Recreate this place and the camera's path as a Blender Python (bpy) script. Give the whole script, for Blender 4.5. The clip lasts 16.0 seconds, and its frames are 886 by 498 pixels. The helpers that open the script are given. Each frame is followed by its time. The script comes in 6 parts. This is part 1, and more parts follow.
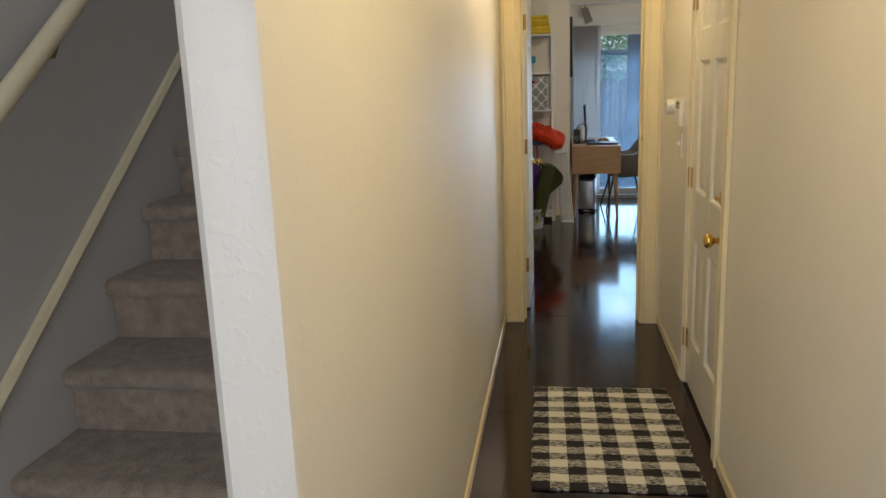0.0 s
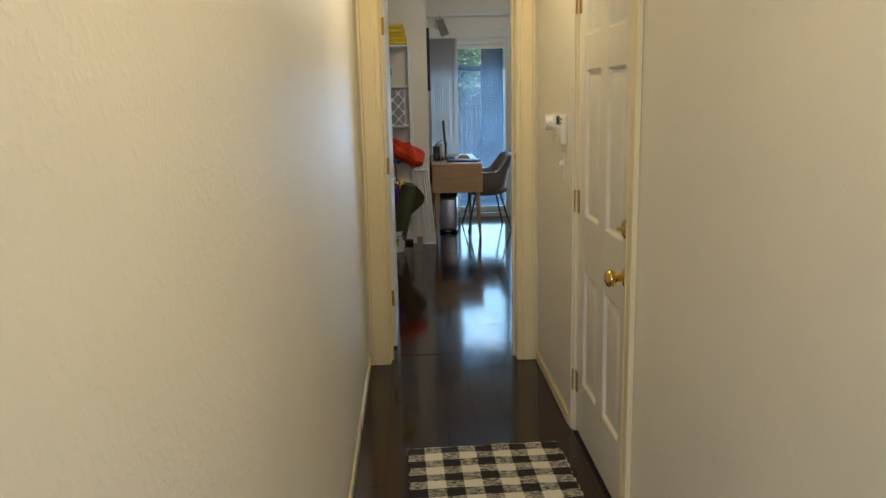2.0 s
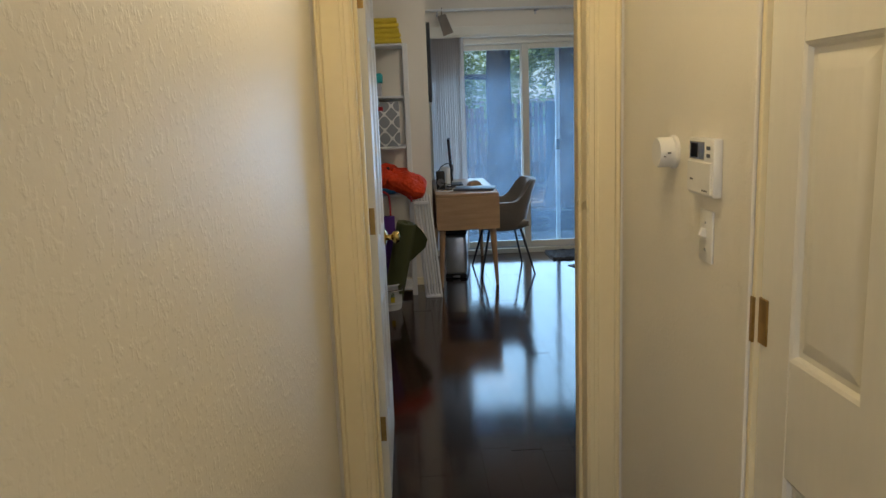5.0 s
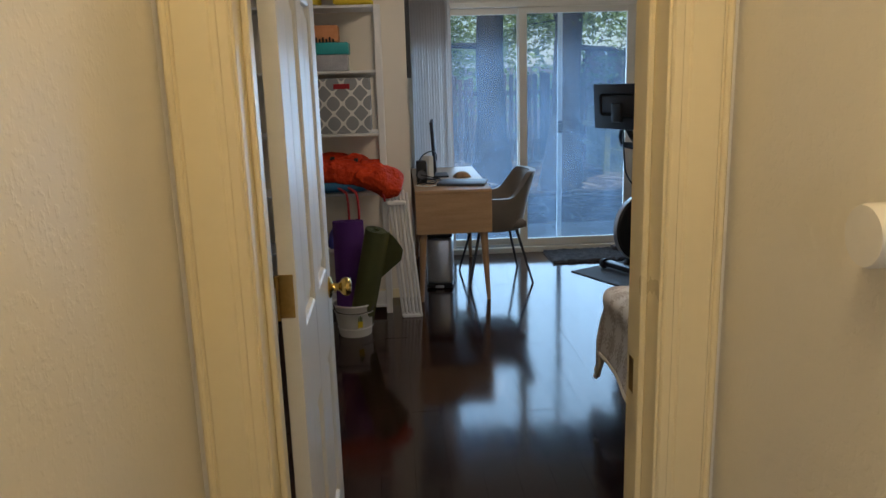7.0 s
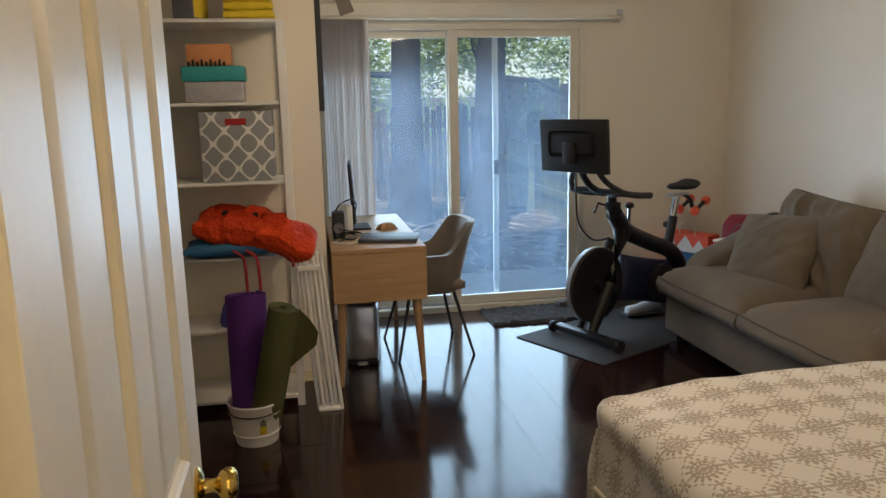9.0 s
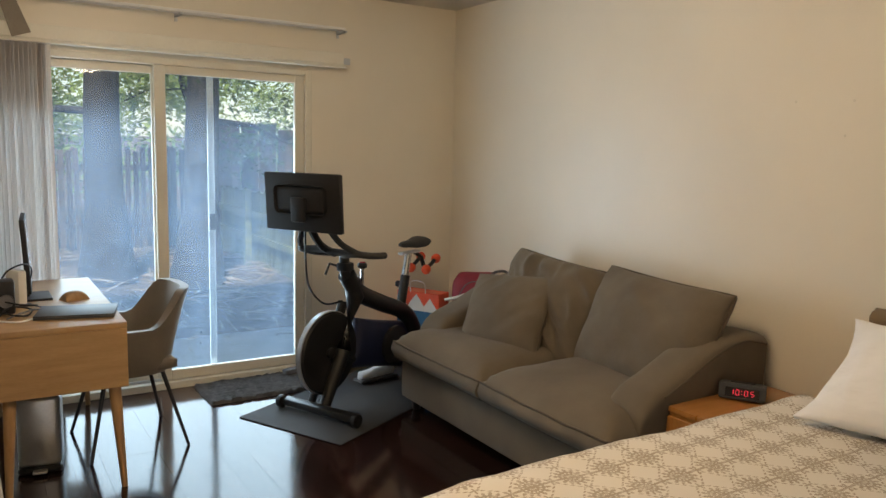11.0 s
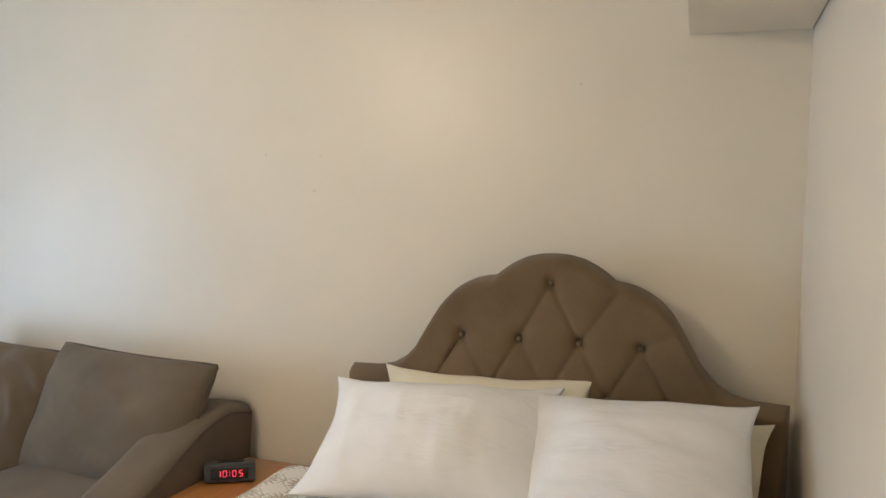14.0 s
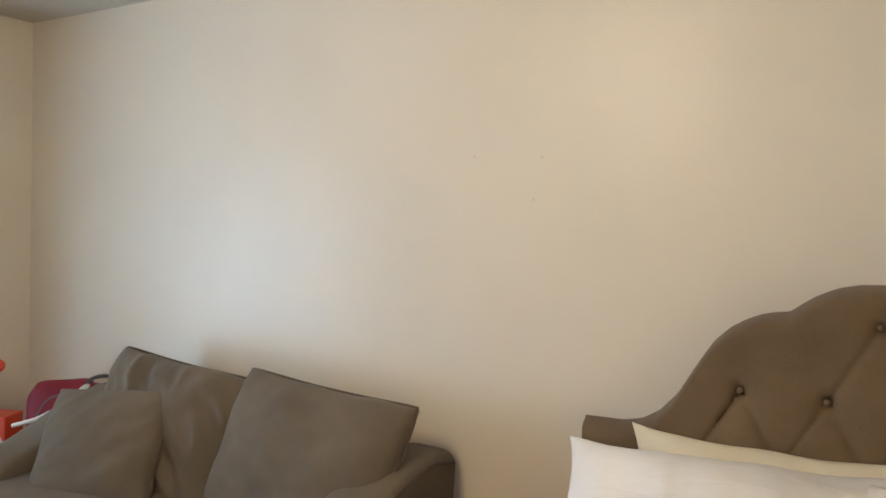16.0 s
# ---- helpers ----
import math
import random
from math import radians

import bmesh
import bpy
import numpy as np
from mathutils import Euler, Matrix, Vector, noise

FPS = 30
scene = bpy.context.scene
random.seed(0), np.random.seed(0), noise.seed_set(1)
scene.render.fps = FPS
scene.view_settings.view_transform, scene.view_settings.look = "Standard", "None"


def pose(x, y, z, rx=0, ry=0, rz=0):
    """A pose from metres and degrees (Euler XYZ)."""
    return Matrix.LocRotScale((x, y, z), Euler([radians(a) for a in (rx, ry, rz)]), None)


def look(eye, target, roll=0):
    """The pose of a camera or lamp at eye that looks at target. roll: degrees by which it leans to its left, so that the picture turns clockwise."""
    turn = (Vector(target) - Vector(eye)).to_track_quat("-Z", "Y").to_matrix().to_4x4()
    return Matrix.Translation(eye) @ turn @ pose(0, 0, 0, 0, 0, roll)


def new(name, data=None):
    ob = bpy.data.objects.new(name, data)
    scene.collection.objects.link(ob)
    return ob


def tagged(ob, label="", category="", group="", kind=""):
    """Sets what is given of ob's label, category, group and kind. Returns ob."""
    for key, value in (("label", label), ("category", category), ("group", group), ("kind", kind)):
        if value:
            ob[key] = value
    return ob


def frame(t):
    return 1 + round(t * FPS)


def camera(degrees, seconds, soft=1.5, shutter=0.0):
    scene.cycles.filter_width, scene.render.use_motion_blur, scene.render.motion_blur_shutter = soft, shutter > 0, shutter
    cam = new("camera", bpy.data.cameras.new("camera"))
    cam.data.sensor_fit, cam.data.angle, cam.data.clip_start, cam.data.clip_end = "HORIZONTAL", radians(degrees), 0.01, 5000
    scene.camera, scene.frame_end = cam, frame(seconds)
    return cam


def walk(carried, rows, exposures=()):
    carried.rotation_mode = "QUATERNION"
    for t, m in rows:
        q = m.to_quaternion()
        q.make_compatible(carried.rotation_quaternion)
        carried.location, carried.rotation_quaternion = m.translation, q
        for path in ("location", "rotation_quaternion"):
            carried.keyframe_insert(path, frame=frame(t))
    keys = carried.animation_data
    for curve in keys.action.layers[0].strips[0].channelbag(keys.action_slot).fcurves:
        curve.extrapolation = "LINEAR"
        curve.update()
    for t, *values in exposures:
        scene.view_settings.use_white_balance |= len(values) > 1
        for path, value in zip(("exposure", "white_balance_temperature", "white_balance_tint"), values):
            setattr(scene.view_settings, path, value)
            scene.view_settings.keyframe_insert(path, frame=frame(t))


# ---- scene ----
cam = camera(60.8, 16.0)
PATH = [
    (0, (0.283, 0.666, 1.434), (-0.02, 2.596, 1.006), -2.2),
    (0.5, (0.31, 0.654, 1.422), (0.144, 2.605, 1.016), -1.9),
    (1, (0.242, 0.809, 1.416), (0.227, 2.766, 1.003), -2.2),
    (1.5, (0.211, 0.977, 1.409), (0.268, 2.932, 0.991), -2.1),
    (2, (0.211, 1.215, 1.41), (0.29, 3.173, 1.01), -1.4),
    (2.5, (0.194, 1.413, 1.403), (0.298, 3.373, 1.02), -1.2),
    (3, (0.177, 1.65, 1.413), (0.289, 3.612, 1.044), -1.2),
    (3.5, (0.203, 1.894, 1.404), (0.314, 3.859, 1.047), -1.3),
    (4, (0.25, 2.206, 1.424), (0.352, 4.172, 1.069), -1.4),
    (4.5, (0.224, 2.521, 1.413), (0.311, 4.485, 1.045), -1.6),
    (4.7, (0.21, 2.642, 1.4), (0.29, 4.607, 1.037), -2.1),
    (7, (0.313, 3.858, 1.462), (0.427, 5.804, 1.013), -1.7),
    (7.5, (0.332, 4.115, 1.442), (0.446, 6.062, 1.001), -1.6),
    (8, (0.298, 4.363, 1.455), (0.455, 6.31, 1.028), -1.9),
    (10.3, (0.31, 5.146, 1.493), (1.09, 6.964, 1.198), 0.7),
    (10.5, (0.316, 5.174, 1.497), (1.175, 6.956, 1.208), 0.9),
    (11, (0.376, 5.239, 1.511), (1.43, 6.918, 1.249), 1.4),
    (11.5, (0.433, 5.313, 1.514), (1.673, 6.866, 1.288), 1.8),
    (12, (0.521, 5.401, 1.548), (1.952, 6.786, 1.356), 2.2),
    (12.5, (0.596, 5.477, 1.52), (2.211, 6.65, 1.387), 2.6),
    (13, (0.61, 5.512, 1.526), (2.381, 6.435, 1.423), 3.0),
    (13.5, (0.643, 5.51, 1.516), (2.494, 6.261, 1.433), 2.6),
    (14, (0.681, 5.515, 1.509), (2.571, 6.165, 1.429), 1.8),
    (14.5, (0.774, 5.542, 1.496), (2.676, 6.159, 1.442), 2.1),
    (15, (0.913, 5.599, 1.497), (2.79, 6.289, 1.485), 2.6),
    (15.5, (1.023, 5.735, 1.511), (2.835, 6.582, 1.486), 2.3),
    (16, (1.111, 5.944, 1.53), (2.813, 6.992, 1.451), 1.9),
]
EXPOSURES = [(0.0, 0.0, 5950, 10), (2.0, -0.12, 5650, 7), (4.2, -0.2, 5650, 8), (7.0, -0.26, 5900, 14), (8.2, -0.02, 6250, 14), (10.4, 0.46, 7800, 16), (11.5, 0.50, 7600, 15), (12.5, 0.74, 7150, 14), (14.3, 0.86, 6250, 13), (16.0, 0.86, 6500, 14)]
walk(cam, [(t, look(eye, target, roll)) for t, eye, target, roll in PATH], EXPOSURES)

# light levels
SKY, SUN, HALL_W, ROOM_W, ENTRY_W, SLIDER_W, DIRT = 0.15, 5.0, 16.0, 40, 30, 45, 0.060

# ---- light ----
def lamp(name, kind, energy, color, m, size=0.1, size_y=0.0):
    d = bpy.data.lights.new(name, kind)
    d.energy, d.color = energy, color
    if kind == "AREA":
        d.shape, d.size, d.size_y = "RECTANGLE", size, size_y or size
    elif kind == "SUN":
        d.angle = radians(size)
    else:
        d.shadow_soft_size = size
    ob = new(name, d)
    ob.matrix_world = m
    return ob


world = bpy.data.worlds.new("world")
scene.world = world
world.use_nodes = True
wn = world.node_tree.nodes
sky = wn.new("ShaderNodeTexSky")
sky.sky_type, sky.sun_disc = "NISHITA", False
SUN_EL, SUN_AZ = 48.0, 205.0
sky.sun_elevation, sky.sun_rotation = radians(SUN_EL), radians(SUN_AZ)
wn["Background"].inputs["Strength"].default_value = SKY
world.node_tree.links.new(sky.outputs["Color"], wn["Background"].inputs["Color"])
sun_way = Vector((math.sin(radians(SUN_AZ)) * math.cos(radians(SUN_EL)), math.cos(radians(SUN_AZ)) * math.cos(radians(SUN_EL)), math.sin(radians(SUN_EL))))
lamp("sun", "SUN", SUN, (1.0, 0.94, 0.84), look(sun_way * 30, (0, 0, 0)), 0.5)
WARM = (1.0, 0.735, 0.34)
lamp("hall_lamp", "AREA", HALL_W * 0.56, WARM, pose(0.46, 1.75, 2.31), 0.26)
lamp("hall_lamp", "POINT", HALL_W, WARM, pose(0.46, 4.2, 2.27), 0.11)
# Unseen ceiling source, added to warm and brighten the bedroom walls.
lamp("bedroom_fill", "POINT", ROOM_W, (1.0, 0.82, 0.58), pose(1.30, 7.30, 2.36), 0.25)
lamp("window_daylight", "AREA", SLIDER_W, (0.56, 0.78, 1.0), look((1.37, 10.16, 0.88), (1.42, 6.0, 0.88)), 1.72, 1.58)
lamp("entry_daylight", "AREA", ENTRY_W, (0.95, 0.96, 1.0), look((-0.30, -1.17, 1.40), (0.75, 1.3, 1.0)), 1.1, 1.3)


# ---- materials ----
def nodes_of(name):
    m = bpy.data.materials.new(name)
    m.use_nodes = True
    nt = m.node_tree
    return m, nt, nt.nodes["Principled BSDF"]


def coords(nt, scale=(1, 1, 1)):
    tc = nt.nodes.new("ShaderNodeTexCoord")
    mp = nt.nodes.new("ShaderNodeMapping")
    mp.inputs["Scale"].default_value = scale
    nt.links.new(tc.outputs["Object"], mp.inputs["Vector"])
    return mp.outputs["Vector"]


def noise_tex(nt, vec, scale, detail=4.0, rough=0.55, dist=0.0):
    n = nt.nodes.new("ShaderNodeTexNoise")
    n.inputs["Scale"].default_value, n.inputs["Detail"].default_value = scale, detail
    n.inputs["Roughness"].default_value, n.inputs["Distortion"].default_value = rough, dist
    nt.links.new(vec, n.inputs["Vector"])
    return n.outputs["Fac"]


def ramp(nt, fac, stops):
    r = nt.nodes.new("ShaderNodeValToRGB")
    els = r.color_ramp.elements
    while len(els) < len(stops):
        els.new(0.5)
    for e, (p, c) in zip(els, stops):
        e.position, e.color = p, (*c, 1)
    nt.links.new(fac, r.inputs["Fac"])
    return r.outputs["Color"]


def calc(nt, op, a, b=None, c=None):
    n = nt.nodes.new("ShaderNodeMath")
    n.operation = op
    for i, v in enumerate((a, b, c)):
        if v is None:
            continue
        if isinstance(v, (int, float)):
            n.inputs[i].default_value = v
        else:
            nt.links.new(v, n.inputs[i])
    return n.outputs[0]


def blend(nt, fac, a, b, mode="MIX"):
    n = nt.nodes.new("ShaderNodeMix")
    n.data_type, n.blend_type = "RGBA", mode
    for k, v in ((0, fac), (6, a), (7, b)):
        if isinstance(v, (int, float)):
            n.inputs[k].default_value = v
        elif isinstance(v, tuple):
            n.inputs[k].default_value = (*v, 1)
        else:
            nt.links.new(v, n.inputs[k])
    return n.outputs[2]


def bumped(nt, bsdf, height, strength, distance):
    b = nt.nodes.new("ShaderNodeBump")
    b.inputs["Strength"].default_value, b.inputs["Distance"].default_value = strength, distance
    nt.links.new(height, b.inputs["Height"])
    nt.links.new(b.outputs["Normal"], bsdf.inputs["Normal"])


def surface(name, c1, c2, scale=3.0, rough=0.6, grain=80.0, bump=0.3, depth=0.002, metal=0.0, stretch=(1, 1, 1), sheen=0.0, coat=0.0, vary=0.0, spec=0.5):
    """A plain surface: two colours mottled at a coarse and a fine scale, with fine relief."""
    m, nt, b = nodes_of(name)
    v = coords(nt, stretch)
    coarse, fine = noise_tex(nt, v, scale, 5), noise_tex(nt, v, grain, 3)
    mix = calc(nt, "ADD", calc(nt, "MULTIPLY", coarse, 0.7), calc(nt, "MULTIPLY", fine, 0.3))
    col = ramp(nt, mix, [(0.32, c1), (0.68, c2)])
    if vary:
        oi = nt.nodes.new("ShaderNodeObjectInfo")
        hsv = nt.nodes.new("ShaderNodeHueSaturation")
        nt.links.new(calc(nt, "ADD", calc(nt, "MULTIPLY", oi.outputs["Random"], vary), 1 - vary / 2), hsv.inputs["Value"])
        nt.links.new(col, hsv.inputs["Color"])
        col = hsv.outputs["Color"]
    nt.links.new(col, b.inputs["Base Color"])
    rr = calc(nt, "ADD", calc(nt, "MULTIPLY", coarse, 0.16), rough - 0.08)
    nt.links.new(rr, b.inputs["Roughness"])
    b.inputs["Metallic"].default_value = metal
    b.inputs["Sheen Weight"].default_value = sheen
    b.inputs["Coat Weight"].default_value = coat
    b.inputs["Coat Roughness"].default_value = 0.12
    b.inputs["Specular IOR Level"].default_value = spec
    bumped(nt, b, fine, bump, depth)
    return m


def creased(name, c1, c2):
    """Washed cotton: soft pulled creases over a fine weave."""
    m, nt, b = nodes_of(name)
    v = coords(nt)
    fold = noise_tex(nt, coords(nt, (1.0, 0.6, 1.0)), 5.0, 2, 0.45, 1.2)
    pull = noise_tex(nt, coords(nt, (2.2, 0.7, 1.0)), 11.0, 2, 0.5, 1.0)
    ridge = calc(nt, "SUBTRACT", 1.0, calc(nt, "MULTIPLY", calc(nt, "ABSOLUTE", calc(nt, "SUBTRACT", fold, 0.5)), 5.0))
    h = calc(nt, "ADD", calc(nt, "MULTIPLY", calc(nt, "MAXIMUM", ridge, 0.0), 0.6), pull)
    nt.links.new(ramp(nt, noise_tex(nt, v, 4, 4), [(0.3, c1), (0.7, c2)]), b.inputs["Base Color"])
    b.inputs["Roughness"].default_value, b.inputs["Sheen Weight"].default_value = 0.9, 0.15
    bumped(nt, b, calc(nt, "ADD", h, calc(nt, "MULTIPLY", noise_tex(nt, v, 320, 2), 0.05)), 0.28, 0.010)
    return m


def wall_paint(name, c, peel=0.5, rough=0.45):
    """Rolled paint over knocked-down drywall texture, with faint scuffs."""
    m, nt, b = nodes_of(name)
    v = coords(nt)
    fine = noise_tex(nt, v, 120, 3, 0.55)
    blot = ramp(nt, noise_tex(nt, v, 75, 3, 0.5, 0.2), [(0.52, (0, 0, 0)), (0.66, (1, 1, 1))])
    big = noise_tex(nt, v, 1.3, 4)
    col = ramp(nt, big, [(0.3, tuple(x * 0.94 for x in c)), (0.7, c)])
    spots = ramp(nt, noise_tex(nt, v, 9, 5, 0.7), [(0.72, (1, 1, 1)), (0.80, (0.86, 0.84, 0.80))])
    nt.links.new(blend(nt, 1.0, col, spots, "MULTIPLY"), b.inputs["Base Color"])
    nt.links.new(calc(nt, "ADD", calc(nt, "MULTIPLY", fine, 0.15), rough - 0.07), b.inputs["Roughness"])
    h = calc(nt, "ADD", calc(nt, "MULTIPLY", fine, 0.4), calc(nt, "MULTIPLY", blot, 0.6))
    bumped(nt, b, h, peel, 0.003)
    return m


def floor_wood():
    m, nt, b = nodes_of("dark_plank_wood")
    v = coords(nt, (14, 1.0, 14))
    g = noise_tex(nt, v, 3.0, 6, 0.6, 0.6)
    big = noise_tex(nt, coords(nt), 1.7, 3)
    col = ramp(nt, g, [(0.3, (0.009, 0.0040, 0.0035)), (0.72, (0.030, 0.0125, 0.0095))])
    oi = nt.nodes.new("ShaderNodeObjectInfo")
    hsv = nt.nodes.new("ShaderNodeHueSaturation")
    nt.links.new(calc(nt, "ADD", calc(nt, "MULTIPLY", oi.outputs["Random"], 0.9), 0.6), hsv.inputs["Value"])
    nt.links.new(col, hsv.inputs["Color"])
    nt.links.new(hsv.outputs["Color"], b.inputs["Base Color"])
    nt.links.new(calc(nt, "ADD", calc(nt, "MULTIPLY", big, 0.12), 0.05), b.inputs["Roughness"])
    b.inputs["Coat Weight"].default_value, b.inputs["Coat Roughness"].default_value = 0.15, 0.09
    b.inputs["Specular IOR Level"].default_value = 0.42
    hh = calc(nt, "ADD", calc(nt, "MULTIPLY", g, 0.5), noise_tex(nt, coords(nt, (4, 1.2, 4)), 5, 2))
    bumped(nt, b, hh, 0.10, 0.004)
    return m


def glass_mat(name, dirt):
    m, nt, b = nodes_of(name)
    nt.nodes.remove(b)
    out = nt.nodes["Material Output"]
    tr, gl, df = nt.nodes.new("ShaderNodeBsdfTransparent"), nt.nodes.new("ShaderNodeBsdfGlossy"), nt.nodes.new("ShaderNodeBsdfTranslucent")
    tr.inputs["Color"].default_value = (0.90, 0.95, 0.96, 1)
    gl.inputs["Roughness"].default_value = 0.02
    df.inputs["Color"].default_value = (0.50, 0.72, 0.98, 1)
    fr = nt.nodes.new("ShaderNodeFresnel")
    fr.inputs["IOR"].default_value = 1.45
    s1, s2 = nt.nodes.new("ShaderNodeMixShader"), nt.nodes.new("ShaderNodeMixShader")
    v = coords(nt, (1, 1, 0.5))
    smear = calc(nt, "MULTIPLY", ramp(nt, noise_tex(nt, v, 2.2, 6, 0.6, 1.0), [(0.25, (0.35,) * 3), (0.75, (1,) * 3)]), dirt)
    nt.links.new(fr.outputs[0], s1.inputs[0])
    nt.links.new(tr.outputs[0], s1.inputs[1])
    nt.links.new(gl.outputs[0], s1.inputs[2])
    nt.links.new(smear, s2.inputs[0])
    nt.links.new(s1.outputs[0], s2.inputs[1])
    nt.links.new(df.outputs[0], s2.inputs[2])
    nt.links.new(s2.outputs[0], out.inputs["Surface"])
    return m


def glow(name, color, strength):
    m, nt, b = nodes_of(name)
    b.inputs["Base Color"].default_value = (*color, 1)
    b.inputs["Emission Color"].default_value = (*color, 1)
    b.inputs["Emission Strength"].default_value = strength
    return m


def wave_axis(nt, vec, axis, period):
    s = nt.nodes.new("ShaderNodeSeparateXYZ")
    nt.links.new(vec, s.inputs[0])
    return calc(nt, "MULTIPLY", s.outputs["XYZ".index(axis)], 2 * math.pi / period)


def trellis(name, field, line, axes, px, py):
    """Printed quatrefoil lattice on woven fabric."""
    m, nt, b = nodes_of(name)
    v = coords(nt)
    x, y = wave_axis(nt, v, axes[0], px), wave_axis(nt, v, axes[1], py)
    a = calc(nt, "ADD", calc(nt, "COSINE", x), calc(nt, "COSINE", y))
    h = calc(nt, "ADD", calc(nt, "COSINE", calc(nt, "MULTIPLY", x, 2.0)), calc(nt, "COSINE", calc(nt, "MULTIPLY", y, 2.0)))
    f = calc(nt, "ABSOLUTE", calc(nt, "ADD", a, calc(nt, "MULTIPLY", h, 0.075)))
    mask = ramp(nt, f, [(0.25, (1, 1, 1)), (0.33, (0, 0, 0))])
    weave = noise_tex(nt, v, 260, 2)
    base = ramp(nt, weave, [(0.3, tuple(c * 0.85 for c in field)), (0.7, field)])
    nt.links.new(blend(nt, mask, base, line), b.inputs["Base Color"])
    b.inputs["Roughness"].default_value = 0.85
    bumped(nt, b, weave, 0.25, 0.001)
    return m


def damask():
    """Off-white cotton printed with taupe medallions and leaf sprays."""
    m, nt, b = nodes_of("damask_cotton")
    uvn = nt.nodes.new("ShaderNodeUVMap")
    uvn.uv_map = "cloth"
    v = uvn.outputs[0]
    jog = nt.nodes.new("ShaderNodeVectorMath")
    jog.operation = "ADD"
    nz = nt.nodes.new("ShaderNodeTexNoise")
    nz.inputs["Scale"].default_value = 22
    sc = nt.nodes.new("ShaderNodeVectorMath")
    sc.operation, sc.inputs[3].default_value = "SCALE", 0.012
    nt.links.new(v, nz.inputs["Vector"])
    nt.links.new(nz.outputs["Color"], sc.inputs[0])
    nt.links.new(v, jog.inputs[0])
    nt.links.new(sc.outputs[0], jog.inputs[1])
    w = jog.outputs[0]
    sp = nt.nodes.new("ShaderNodeSeparateXYZ")
    nt.links.new(w, sp.inputs[0])
    P = 0.140

    def op(kind, p, q=None):
        return calc(nt, kind, p, q)

    u = op("SUBTRACT", op("FRACT", op("DIVIDE", op("ADD", sp.outputs[0], 5.0), P)), 0.5)
    t = op("SUBTRACT", op("FRACT", op("DIVIDE", op("ADD", sp.outputs[1], 5.0), P)), 0.5)
    au, at_ = op("ABSOLUTE", u), op("ABSOLUTE", t)
    rad = op("SQRT", op("ADD", op("MULTIPLY", u, u), op("MULTIPLY", t, t)))
    ang = op("ARCTAN2", t, u)
    # leaf medallion with herringbone veins
    edge = op("ADD", 0.33, op("MULTIPLY", op("COSINE", op("MULTIPLY", ang, 14.0)), 0.045))
    veins = op("GREATER_THAN", op("ADD", op("SINE", op("MULTIPLY", rad, 62.0)), op("MULTIPLY", op("COSINE", op("MULTIPLY", ang, 14.0)), 0.8)), -0.75)
    flower = op("MULTIPLY", op("LESS_THAN", rad, edge), veins)
    # stem along the cloth, with a six-rayed star between medallions
    stem = op("LESS_THAN", at_, 0.032)
    eu = op("SUBTRACT", au, 0.5)
    rad2 = op("SQRT", op("ADD", op("MULTIPLY", eu, eu), op("MULTIPLY", t, t)))
    star = op("LESS_THAN", rad2, op("ADD", 0.085, op("MULTIPLY", op("COSINE", op("MULTIPLY", op("ARCTAN2", t, eu), 6.0)), 0.075)))
    # dashed sprays running slantwise from star to star, and a small rosette at their crossing
    slant = op("LESS_THAN", op("ABSOLUTE", op("SUBTRACT", op("ADD", au, at_), 0.58)), 0.030)
    dash = op("MULTIPLY", op("MULTIPLY", slant, op("GREATER_THAN", op("SINE", op("MULTIPLY", at_, 62.0)), -0.25)), op("GREATER_THAN", at_, 0.10))
    ft = op("SUBTRACT", at_, 0.5)
    rad3 = op("SQRT", op("ADD", op("MULTIPLY", u, u), op("MULTIPLY", ft, ft)))
    rosette = op("LESS_THAN", rad3, op("ADD", 0.07, op("MULTIPLY", op("COSINE", op("MULTIPLY", op("ARCTAN2", ft, u), 4.0)), 0.05)))
    f = op("MAXIMUM", op("MAXIMUM", flower, stem), op("MAXIMUM", op("MAXIMUM", star, rosette), dash))
    worn = ramp(nt, noise_tex(nt, w, 70, 3), [(0.30, (0.45,) * 3), (0.50, (1,) * 3)])
    mask = blend(nt, 1.0, f, worn, "MULTIPLY")
    weave = noise_tex(nt, v, 300, 2)
    nt.links.new(blend(nt, mask, (0.74, 0.71, 0.66), (0.40, 0.345, 0.28)), b.inputs["Base Color"])
    b.inputs["Roughness"].default_value, b.inputs["Sheen Weight"].default_value = 0.9, 0.2
    bumped(nt, b, calc(nt, "ADD", weave, noise_tex(nt, v, 12, 3)), 0.3, 0.003)
    return m


